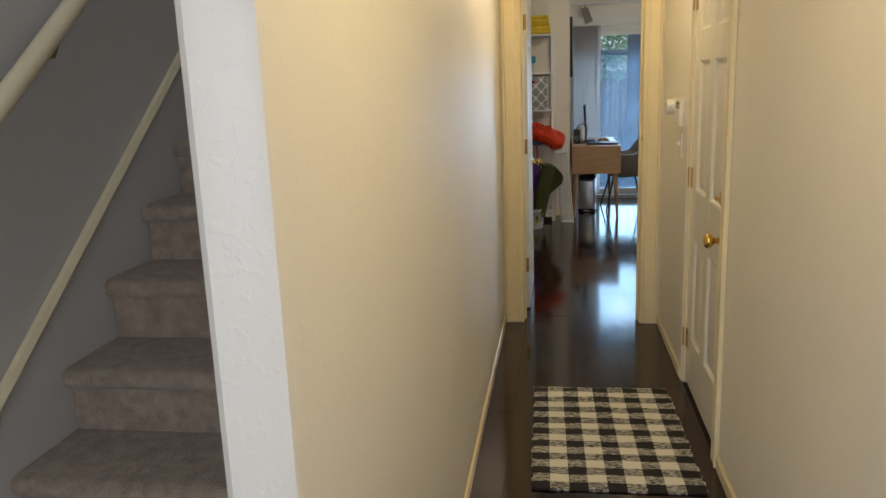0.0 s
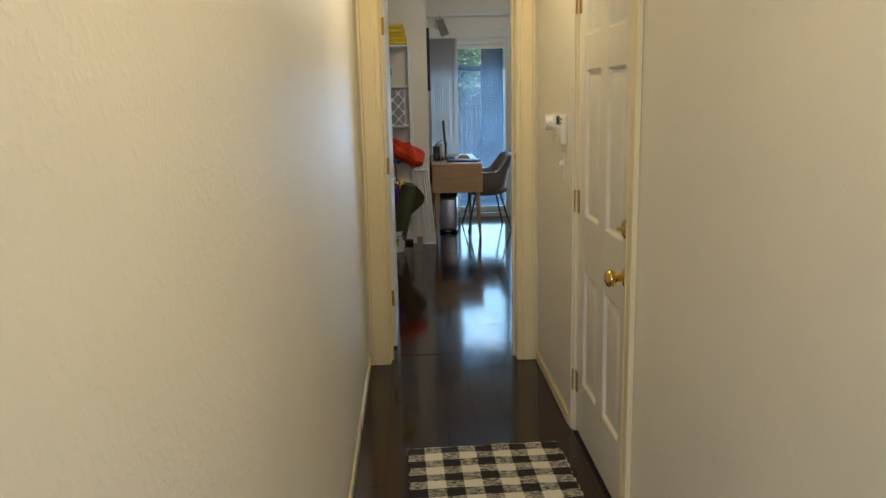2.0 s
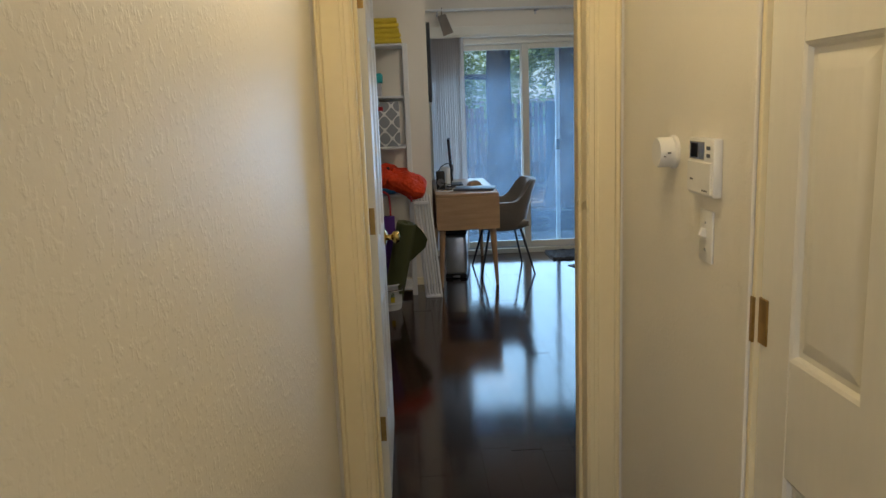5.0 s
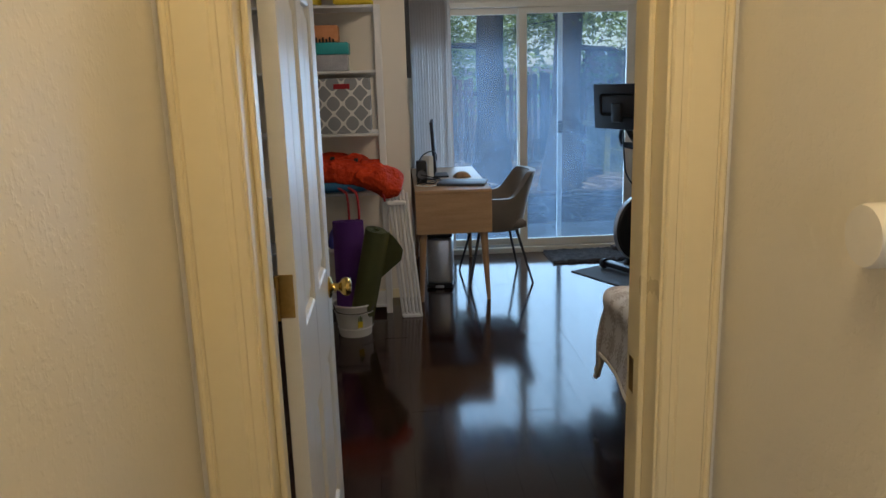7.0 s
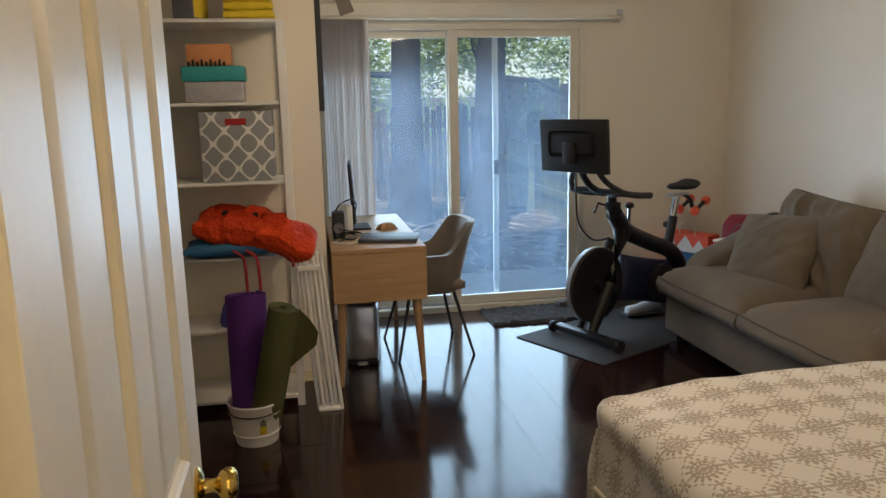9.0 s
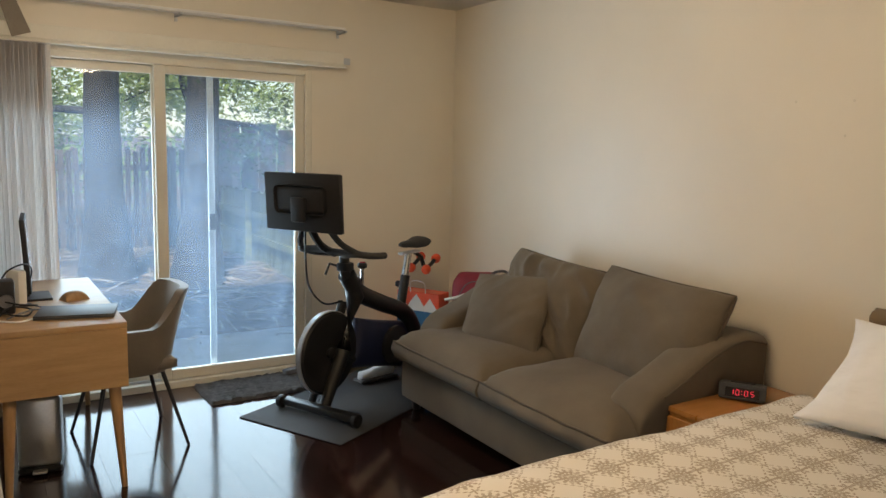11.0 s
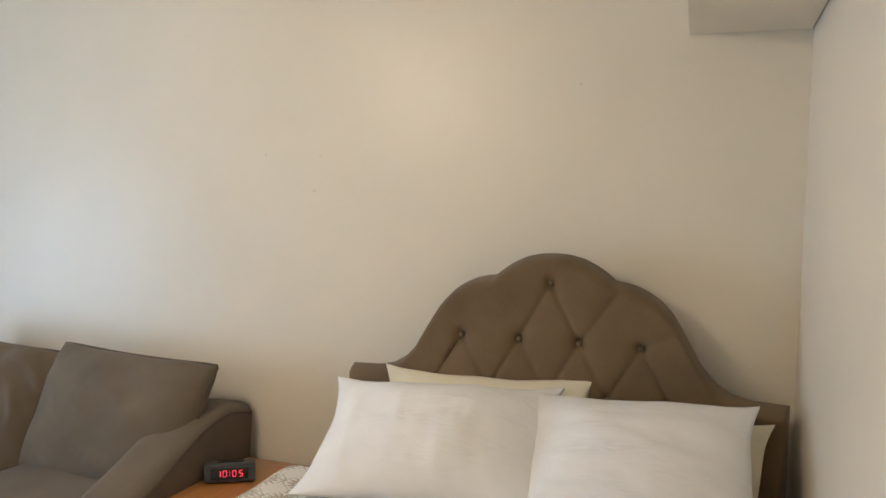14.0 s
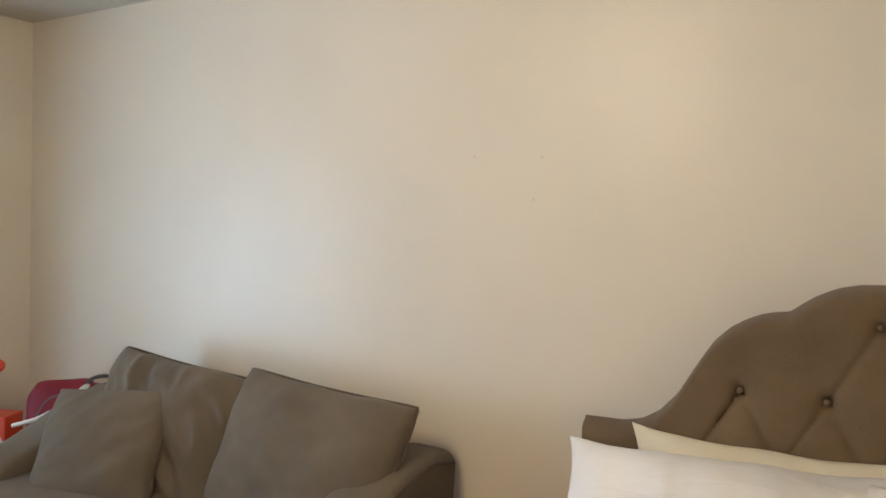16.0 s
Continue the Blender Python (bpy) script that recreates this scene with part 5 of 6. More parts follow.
def shag_rug(x0, x1, y0, y1):
    bm = bmesh.new()
    nx, ny = 70, 34
    g = [[bm.verts.new((x0 + (x1 - x0) * i / nx + 0.004 * noise.noise(Vector((i * 0.9, j * 0.9, 7))), y0 + (y1 - y0) * j / ny + 0.004 * noise.noise(Vector((i * 0.9, j * 0.9, 2))), 0.0 if i in (0, nx) or j in (0, ny) else 0.016 + 0.010 * noise.noise(Vector((i * 0.45, j * 0.8, 0))) + 0.005 * math.sin(j * 1.6 + 0.5 * math.sin(i * 0.3)))) for i in range(nx + 1)] for j in range(ny + 1)]
    for j in range(ny):
        for i in range(nx):
            bm.faces.new((g[j][i], g[j][i + 1], g[j + 1][i + 1], g[j + 1][i]))
    return smooth(bm)


solid("door_mat", shag_rug(0, 0.84, 0, 0.40), "shag", "charcoal shaggy mat in front of the sliding door", "mat", pose(1.50, 9.52, 0.001, 0, 0, 0.5), angle=80)
tr = thing("power_adapter", pose(2.12, 9.86, 0.022, 0, 0, 15), "small dark power adapter with cable lying on the shaggy mat", "adapter")
part("brick", boxes((-0.06, 0.06, -0.025, 0.025, 0.0, 0.03), bevel=0.005, seg=2), "slate", tr)
part("cable", tubes((curve_pts([(0.06, 0, 0.012), (0.14, -0.02, 0.01), (0.20, 0.03, 0.01), (0.30, 0.0, 0.01)]), 0.004), n=6), "black", tr)
sh = thing("sneaker", pose(2.56, 9.50, 0.016, 0, 0, 8), "worn grey and white sneaker lying on the mat behind the bike", "shoe")
bm = bmesh.new()
skin(bm, [ring(Vector((x, 0, z)), Vector((0, 1, 0)), Vector((0, 0, 1)), w, h, 14) for x, w, h, z in ((-0.135, 0.015, 0.02, 0.035), (-0.12, 0.035, 0.03, 0.04), (-0.05, 0.043, 0.03, 0.042), (0.02, 0.040, 0.042, 0.052), (0.08, 0.034, 0.05, 0.06), (0.125, 0.028, 0.045, 0.058), (0.14, 0.01, 0.03, 0.055))])
part("upper", bm, "cotton", sh, angle=70)
part("sole", moved(puff(0.29, 0.09, 0.03, 3, 18, 8, 0.0, 0.0, 0.008), pose(0, 0, 0.012)), "slate", sh, angle=70)


# ---- curtain rail, blinds and swatch over the sliding door ----
cr = thing("curtain_rail", pose(0.44, 9.90, 2.262), "slim white metal curtain rail on brackets above the sliding door", "curtain rail")
part("rail", boxes((0.0, 2.05, -0.045, -0.020, -0.012, 0.012), bevel=0.004, seg=2), "white", cr)
part("lower_rail", boxes((0.0, 2.02, -0.075, -0.060, -0.010, 0.008), bevel=0.003), "white", cr)
for x in (0.10, 1.0, 2.03):
    part("bracket", boxes((x, x + 0.018, -0.075, 0.064, -0.022, -0.010), (x, x + 0.018, 0.056, 0.064, -0.045, 0.02), bevel=0.002), "alu", cr)
vb = thing("vertical_blind", pose(0.44, 9.90, 2.05), "vertical blind with pale slats drawn to one side", "blind")
part("headrail", boxes((0.0, 2.06, -0.045, 0.005, -0.030, 0.012), bevel=0.003), "vinyl", vb)
part("valance", boxes((0.0, 2.03, -0.062, -0.052, -0.012, 0.062), bevel=0.002), "vinyl", vb)
part("end_clip", boxes((2.03, 2.075, -0.062, 0.06, -0.010, 0.030), bevel=0.002), "alu", vb)
slat = None
for i in range(15):
    a = radians(68 + random.uniform(-6, 6))
    if slat is None:
        bm = bmesh.new()
        prof_s = [(w, 0.006 * (1 - (w / 0.042) ** 2)) for w in np.linspace(-0.042, 0.042, 7)]
        skin(bm, [[Vector((w, d + t, z)) for w, d in prof_s] + [Vector((w, d + t - 0.0012, z)) for w, d in prof_s[::-1]] for z, t in ((-0.031, 0), (-1.98, 0))])
        slat = part("slat", bm, "blind", vb)
    else:
        s2 = slat.copy()
        scene.collection.objects.link(s2)
        slat_i = s2
    ob = slat if i == 0 else slat_i
    ob.matrix_basis = pose(0.035 + 0.0205 * i, -0.022, 0, 0, 0, math.degrees(a))
sq = thing("fabric_swatch", pose(0.60, 9.835, 2.12, 0, 0, 0), "grey-brown fabric swatch hanging crooked from the curtain rail", "swatch")
bm = bmesh.new()
skin(bm, [[Vector((x, y + 0.004 * math.sin(x * 40), z)) for x, z in ((-0.055, 0.09), (0.02, 0.11), (0.085, -0.055), (-0.005, -0.085))] for y in (-0.002, 0.002)])
part("cloth", bm, "taupe", sq)
part("tag", boxes((-0.022, -0.010, -0.006, 0.0, 0.095, 0.16), bevel=0.002), "taupe", sq)
pf = thing("picture_frame", pose(0.405, 9.10, 1.75), "narrow dark wooden frame hanging on the wall beside the desk", "frame")
part("frame", boxes((0.0, 0.028, -0.30, 0.30, -0.30, 0.30), bevel=0.003), "steel", pf)
part("picture", boxes((0.0275, 0.0295, -0.27, 0.27, -0.27, 0.27)), "slate", pf)

# ---- desk ----
dk = thing("desk", pose(0.425, 8.65, 0), "oak veneer writing desk with boxed drawers and tapered legs", "desk")
DW, DL = 0.495, 1.235
part("top", boxes((0, DW, 0, DL, 0.715, 0.742), bevel=0.003, seg=2), "oak", dk)
part("side", boxes((0.0, DW, 0.001, 0.022, 0.455, 0.7145), bevel=0.002), "oak", dk)
part("side", boxes((0.0, DW, DL - 0.022, DL, 0.455, 0.7145), bevel=0.002), "oak", dk)
part("back_panel", boxes((0.0, 0.018, 0.0225, DL - 0.0225, 0.455, 0.7145)), "oak", dk)
part("bottom", boxes((0.0185, DW, 0.0225, DL - 0.0225, 0.455, 0.473)), "oak", dk)
for k in range(2):
    y0 = 0.026 + k * (DL - 0.05) / 2
    dr_ = part("drawer", boxes((DW - 0.022, DW - 0.002, y0, y0 + (DL - 0.06) / 2, 0.478, 0.711), bevel=0.003), "oak", dk)
    part("pull", boxes((DW - 0.003, DW + 0.004, y0 + 0.2, y0 + 0.34, 0.685, 0.70), bevel=0.002), "steel", dr_)
for x, sx in ((0.045, -1), (DW - 0.05, 1)):
    for y, sy in ((0.055, -1), (DL - 0.055, 1)):
        part("leg", tubes(([(x, y, 0.456), (x + sx * 0.022, y + sy * 0.045, 0.0)], [0.027, 0.013]), n=14), "oakleg", dk)

lp = thing("laptop", pose(0.755, 8.90, 0.7425, 0, 0, -13), "closed dark grey laptop on the desk", "laptop")
part("base", boxes((-0.16, 0.16, -0.115, 0.115, 0.002, 0.012), bevel=0.003, seg=2), "laptop", lp)
part("lid", boxes((-0.16, 0.16, -0.115, 0.115, 0.0125, 0.019), bevel=0.003, seg=2), "laptop", lp)
part("hinge", tube(bmesh.new(), [(-0.12, 0.113, 0.012), (0.12, 0.113, 0.012)], 0.006, 8), "black", lp)
mo = thing("computer_mouse", pose(0.78, 9.25, 0.7425, 0, 0, 20), "dark rounded computer mouse on the desk", "mouse")
part("shell", moved(puff(0.115, 0.075, 0.085, 2.2, 16, 12, 0.0, 0.0, 0.002), pose(0, 0, 0.002) @ Matrix.Diagonal((1, 1, 1.0, 1))), "oakleg", mo, angle=70)
dm = thing("desk_monitor", pose(0.60, 9.38, 0.7425, 0, 0, 0), "slim black computer monitor turned edge-on on the desk", "monitor")
part("foot", boxes((-0.09, 0.09, -0.11, 0.11, 0.0, 0.010), bevel=0.004), "black", dm)
part("stand", boxes((-0.018, -0.004, -0.025, 0.025, 0.008, 0.16), bevel=0.004), "black", dm)
part("panel", moved(boxes((-0.010, 0.012, -0.20, 0.20, 0.05, 0.40), bevel=0.004, seg=2), pose(0, 0, 0, 0, -3, -4)), "black", dm)
part("screen", moved(boxes((0.0125, 0.014, -0.19, 0.19, 0.06, 0.39)), pose(0, 0, 0, 0, -3, -4)), "screen", dm)
spk = thing("desk_speaker", pose(0.485, 9.05, 0.7425), "dark desktop speaker with a glossy front beside the cables", "speaker")
part("body", boxes((-0.035, 0.035, -0.045, 0.045, 0.0, 0.15), bevel=0.010, seg=2), "black", spk)
part("cone", lathed([(0.001, 0.004), (0.026, 0.002), (0.030, 0.006), (0.030, 0.0), (0.001, -0.001)], 20, pose(0.0, -0.046, 0.06, 90, 0, 0)), "slate", spk)
hp = thing("router", pose(0.535, 9.20, 0.7425, 0, 0, 30), "white plastic router standing among black cables", "router")
part("body", boxes((-0.022, 0.022, -0.05, 0.05, 0.0, 0.17), bevel=0.012, seg=2), "white", hp)
part("foot", boxes((-0.035, 0.035, -0.06, 0.06, 0.0, 0.012), bevel=0.004), "slate", hp)
for k, (pts, mat) in enumerate((
    ([(0.45, 8.92, 0.75), (0.50, 9.0, 0.775), (0.58, 9.0, 0.76), (0.55, 8.90, 0.752), (0.47, 8.95, 0.765), (0.52, 9.08, 0.78)], "black"),
    ([(0.46, 9.12, 0.86), (0.50, 9.06, 0.93), (0.57, 9.10, 0.95), (0.60, 9.20, 0.90), (0.58, 9.27, 0.80)], "black"),
    ([(0.44, 8.86, 0.749), (0.52, 8.80, 0.749), (0.60, 8.86, 0.751), (0.66, 8.92, 0.749)], "paper"),
    ([(0.47, 9.18, 0.75), (0.45, 9.05, 0.80), (0.53, 8.98, 0.79), (0.61, 9.08, 0.76), (0.54, 9.14, 0.753)], "black"),
    ([(0.48, 8.88, 0.749), (0.58, 8.97, 0.762), (0.67, 8.98, 0.750), (0.60, 9.12, 0.752)], "slate"))):
    solid("cable", tube(bmesh.new(), curve_pts(pts, 7), 0.004, 6), mat, "loose tangled cable lying on the desk", "cable", group="desk cables", angle=60)
# ---- desk chair ----
ch = thing("desk_chair", pose(1.005, 9.225, 0, 0, 0, 4), "grey faux leather tub chair with thin dark metal legs", "chair")


def chair_shell():
    """A bucket shell: the seat curves up into low arms and a higher back, open toward the desk."""
    outer, inner = [], []
    n, rows = 40, 9
    for k in range(rows):
        f = k / (rows - 1)
        ro, ri = [], []
        for i in range(n + 1):
            a = radians(-136 + 272 * i / n)
            k = min(1.0, max(0.0, (82 - abs(math.degrees(a))) / 44))
            back = k * k * (3 - 2 * k)
            rim = 0.615 + 0.175 * back - 0.02 * max(0.0, (abs(math.degrees(a)) - 112) / 24) ** 2
            h = 0.375 + (rim - 0.375) * f
            spread = 0.74 + 0.26 * f ** 0.65
            ca, sa = math.cos(a), math.sin(a)
            x = math.copysign(abs(ca) ** 0.72, ca) * (0.245 * spread + 0.050 * f * f * back)
            y = math.copysign(abs(sa) ** 0.72, sa) * 0.262 * spread
            ro.append(Vector((x, y, h)))
            q = 0.87 - 0.01 * f
            ri.append(Vector((x * q, y * q, h + 0.02 * (1 - f))))
        outer.append(ro)
        inner.append(ri)
    bm = bmesh.new()
    go = [[bm.verts.new(p) for p in r] for r in outer]
    gi = [[bm.verts.new(p) for p in r] for r in inner]
    for g, fl in ((go, 0), (gi, 1)):
        for k in range(rows - 1):
            for i in range(n):
                q = (g[k][i], g[k][i + 1], g[k + 1][i + 1], g[k + 1][i])
                bm.faces.new(q[::-1] if fl else q)
    for i in range(n):
        bm.faces.new((go[-1][i], go[-1][i + 1], gi[-1][i + 1], gi[-1][i]))
        bm.faces.new((go[0][i], gi[0][i], gi[0][i + 1], go[0][i + 1]))
    for k in range(rows - 1):
        for e in (0, n):
            bm.faces.new((go[k][e], go[k + 1][e], gi[k + 1][e], gi[k][e]))
    bmesh.ops.bevel(bm, geom=[e for e in bm.edges if not e.is_boundary and e.calc_face_angle(0) > 0.9], offset=0.012, segments=2, affect="EDGES")
    return bm


part("shell", chair_shell(), "chairf", ch, angle=60)
part("seat", moved(puff(0.40, 0.41, 0.11, 3.4, 22, 22, 0.002, 0.0, 0.02), pose(-0.01, 0, 0.425)), "chairf", ch, angle=70)
part("underseat", lathed([(0.001, 0.352), (0.12, 0.354), (0.172, 0.368), (0.180, 0.392), (0.001, 0.393)], 28), "chairf", ch, angle=50)
for x, y in ((-0.13, -0.14), (-0.13, 0.14), (0.13, -0.14), (0.13, 0.14)):
    part("leg", tubes(([(x, y, 0.39), (x * 1.75, y * 1.75, 0.0)], [0.011, 0.008]), n=10), "steel", ch)

# ---- pedal bin under the desk ----
tb = thing("pedal_bin", pose(0.60, 9.08, 0, 0, 0, -8), "stainless steel pedal bin with black lid under the desk", "bin")
part("body", boxes((-0.09, 0.09, -0.11, 0.11, 0.03, 0.36), bevel=0.025, seg=3), "alu", tb)
part("base", boxes((-0.092, 0.092, -0.112, 0.112, 0.0, 0.032), bevel=0.01), "black", tb)
part("lid", boxes((-0.095, 0.095, -0.115, 0.115, 0.362, 0.405), bevel=0.018, seg=2), "black", tb)
part("pedal", boxes((-0.03, 0.03, -0.15, -0.10, 0.012, 0.022), bevel=0.003), "alu", tb)

# ---- storage shelves ----
su = thing("storage_shelves", pose(0, 8.45, 0), "tall white open shelving unit filled with boxes and bags", "shelves")
LEVELS = (0.06, 0.42, 0.775, 1.136, 1.505, 1.875)
for x in (-1.06, -0.42, 0.215):
    for y in (0.0, 0.31):
        part("upright", boxes((x, x + 0.038, y, y + 0.03, 0.0, 1.90 if y else 1.87), bevel=0.003), "white", su)
for z in LEVELS:
    part("shelf", boxes((-1.022, 0.2145, 0.002, 0.33, z - 0.018, z - 0.002), bevel=0.002), "white", su)


def storage_bin(x, lab):
    b = thing("storage_bin", pose(x, 8.475, 1.136), lab, "storage bin", "patterned bins")
    part("body", boxes((-0.165, 0.165, 0.0, 0.27, 0.0, 0.325), bevel=0.006, seg=2), "basket", b)
    part("grip", boxes((-0.048, 0.048, -0.004, 0.001, 0.262, 0.292), bevel=0.002), "red", b, "dark red grip slot")
    return b


storage_bin(0.008, "grey canvas bin with white trellis print on the shelf")
storage_bin(-0.73, "grey canvas bin with white trellis print, further along the shelf")
bx = thing("plastic_box", pose(-0.075, 8.53, 1.505), "clear plastic box with a teal lid on the shelf", "box")
part("tub", boxes((-0.14, 0.125, 0.0, 0.18, 0.0, 0.095), bevel=0.008, seg=2), "clear", bx)
part("lid", boxes((-0.15, 0.135, -0.008, 0.188, 0.095, 0.165), bevel=0.010, seg=2), "teal", bx)
ob_ = thing("felt_basket", pose(-0.10, 8.55, 1.671), "small orange felt basket stacked on the plastic box", "basket")
part("body", boxes((-0.10, 0.10, 0.0, 0.15, 0.0, 0.10), bevel=0.012, seg=2), "peach", ob_)
part("fringe", boxes(*[(-0.095 + 0.02 * i, -0.085 + 0.02 * i, -0.004, 0.0, 0.0, 0.02 + 0.01 * (i % 2)) for i in range(9)]), "black", ob_, "black fringe")
for k, (x, z) in enumerate(((0.10, 0), (0.10, 1), (0.10, 2), (0.10, 3), (0.10, 4))):
    solid("folded_cloth", puff(0.23 - 0.006 * k, 0.20, 0.040, 5, 18, 14, 0.004, k * 2.0, 0.012), "yellow", "yellow folded cloth in a stack on the top shelf", "cloth", pose(x - 0.004 * k, 8.58, 1.875 + 0.022 + 0.036 * z, 0, 0, 3 * (k % 2)), group="yellow cloths", angle=70)
yb = thing("carton", pose(-0.17, 8.55, 1.875, 0, 0, -18), "small dark carton with a yellow side on the top shelf", "box")
part("box", boxes((-0.05, 0.05, -0.06, 0.10, 0.0, 0.17), bevel=0.003), "slate", yb)
part("side", boxes((0.0505, 0.052, -0.055, 0.095, 0.01, 0.165)), "yellow", yb)
bp = thing("backpack", pose(0.04, 8.56, 0.776), "bright orange backpack with red straps lying on the shelf", "backpack")
part("body", moved(puff(0.50, 0.32, 0.12, 2.2, 54, 40, 0.028, 3.3, 0.012, 0.0, 0.05, 0.10, 0.026, 0.5), pose(-0.02, -0.02, 0.125, 3, 10, 0)), "orange", bp, angle=70)
part("pocket", moved(puff(0.30, 0.20, 0.12, 2.2, 30, 24, 0.026, 5.3, 0.012, 0.0, 0.05, 0.10, 0.024, 1.4), pose(0.17, -0.10, 0.085, 25, 24, 0)), "orange", bp, angle=70)
part("pad", moved(puff(0.42, 0.24, 0.085, 3, 20, 14, 0.008, 1.3), pose(-0.10, -0.04, 0.042)), "blue", bp, "blue padding", 70)
for k, (x, z) in enumerate(((-0.03, -0.20), (0.03, -0.16), (0.19, -0.05))):
    part("strap", tubes((curve_pts([(x - 0.10, -0.13, 0.06), (x - 0.02, -0.16, 0.02), (x, -0.165, -0.02), (x + 0.005, -0.165, z)]), 0.008), n=6), "red", bp, "dark red webbing strap")
for x, z in ((-0.12, 0.20), (0.02, 0.185), (0.13, 0.16)):
    part("strap", tube(bmesh.new(), curve_pts([(x - 0.02, 0.10, z - 0.03), (x, 0.0, z + 0.012), (x + 0.01, -0.10, z - 0.005), (x + 0.02, -0.165, z - 0.075)]), 0.009, 8, 0.4), "red", bp, "dark red compression strap")
    part("buckle", moved(boxes((-0.014, 0.014, -0.018, 0.018, -0.004, 0.004), bevel=0.003), pose(x + 0.008, -0.08, z + 0.012, 25, 0, 0)), "black", bp)
tw = thing("blue_case", pose(-0.80, 8.52, 0.776), "blue nylon case standing on the shelf", "case")
part("body", boxes((-0.17, 0.14, 0.0, 0.22, 0.0, 0.19), bevel=0.03, seg=2), "blue", tw)
part("zip", boxes((-0.15, 0.12, -0.003, 0.0, 0.13, 0.138)), "black", tw)
sl2 = thing("stacked_linens", pose(-0.78, 8.50, 1.505), "stack of folded grey linens on the shelf", "linens")
for k in range(4):
    part("fold", moved(puff(0.42, 0.28, 0.07, 5, 16, 12, 0.004, k * 1.7, 0.02), pose(0, 0.13, 0.035 + 0.062 * k)), "slate" if k % 2 else "clear", sl2, angle=70)
solid("grey_pillow", puff(0.42, 0.36, 0.16, 3, 18, 16, 0.012, 2.2), "slate", "dark grey pillow stuffed on the lower shelf", "pillow", pose(-0.76, 8.60, 0.585, 70, 0, 0), angle=70)
for k, z in enumerate((0.06,)):
    lb = thing("laundry_bag", pose(-0.76, 8.60, z), "grey cloth storage bag on the bottom shelf", "bag")
    part("body", moved(puff(0.46, 0.30, 0.30, 4, 18, 14, 0.012, 8.2), pose(0, 0, 0.15)), "slate", lb, angle=70)
for k, x in enumerate((-0.10, -0.03)):
    sd_ = thing("navy_shoe", pose(x, 8.55, 0.421, 0, 0, 90), "cobalt blue sports shoe on the lower shelf", "shoe", "navy shoes")
    bm = bmesh.new()
    skin(bm, [ring(Vector((a, 0, z)), Vector((0, 1, 0)), Vector((0, 0, 1)), w, h, 12) for a, w, h, z in ((-0.12, 0.012, 0.02, 0.03), (-0.10, 0.03, 0.032, 0.04), (-0.03, 0.033, 0.04, 0.048), (0.04, 0.032, 0.05, 0.058), (0.10, 0.028, 0.05, 0.060), (0.125, 0.01, 0.04, 0.056))])
    part("upper", bm, "cobalt", sd_, angle=70)
    part("sole", moved(puff(0.26, 0.072, 0.02, 3, 14, 8, 0, 0, 0.006), pose(0, 0, 0.010)), "paper", sd_, angle=70)

# ---- bucket with exercise mats, and the folded drying rack ----
bu = thing("bucket", pose(0.035, 8.10, 0.0), "white metal bucket with a small pineapple print and rolled mats", "bucket")
part("pail", lathed([(0.001, 0.0), (0.092, 0.0), (0.094, 0.006), (0.120, 0.185), (0.126, 0.190), (0.124, 0.198), (0.116, 0.194), (0.090, 0.012), (0.001, 0.012)], 36), "white", bu, angle=50)
for z in (0.05, 0.145):
    part("rib", lathed([(0.096 + z * 0.14, z - 0.003), (0.099 + z * 0.14, z), (0.096 + z * 0.14, z + 0.003)], 36), "white", bu)
part("handle", tubes((curve_pts([(0.12, -0.02, 0.185), (0.09, -0.11, 0.165), (0.0, -0.135, 0.155), (-0.09, -0.11, 0.165), (-0.12, -0.02, 0.185)]), 0.0035), n=6), "steel", bu)
part("pineapple", moved(puff(0.030, 0.042, 0.006, 2, 10, 10, 0, 0, 0.001), pose(0.035, -0.107, 0.085, 98, 0, 18)), "yellow", bu, "printed yellow pineapple")
part("pineapple_leaves", moved(boxes((-0.012, -0.006, 0, 0.002, 0, 0.026), (-0.003, 0.003, 0, 0.002, 0, 0.034), (0.006, 0.012, 0, 0.002, 0, 0.026)), pose(0.036, -0.114, 0.105, 8, 0, 18)), "leaf", bu)


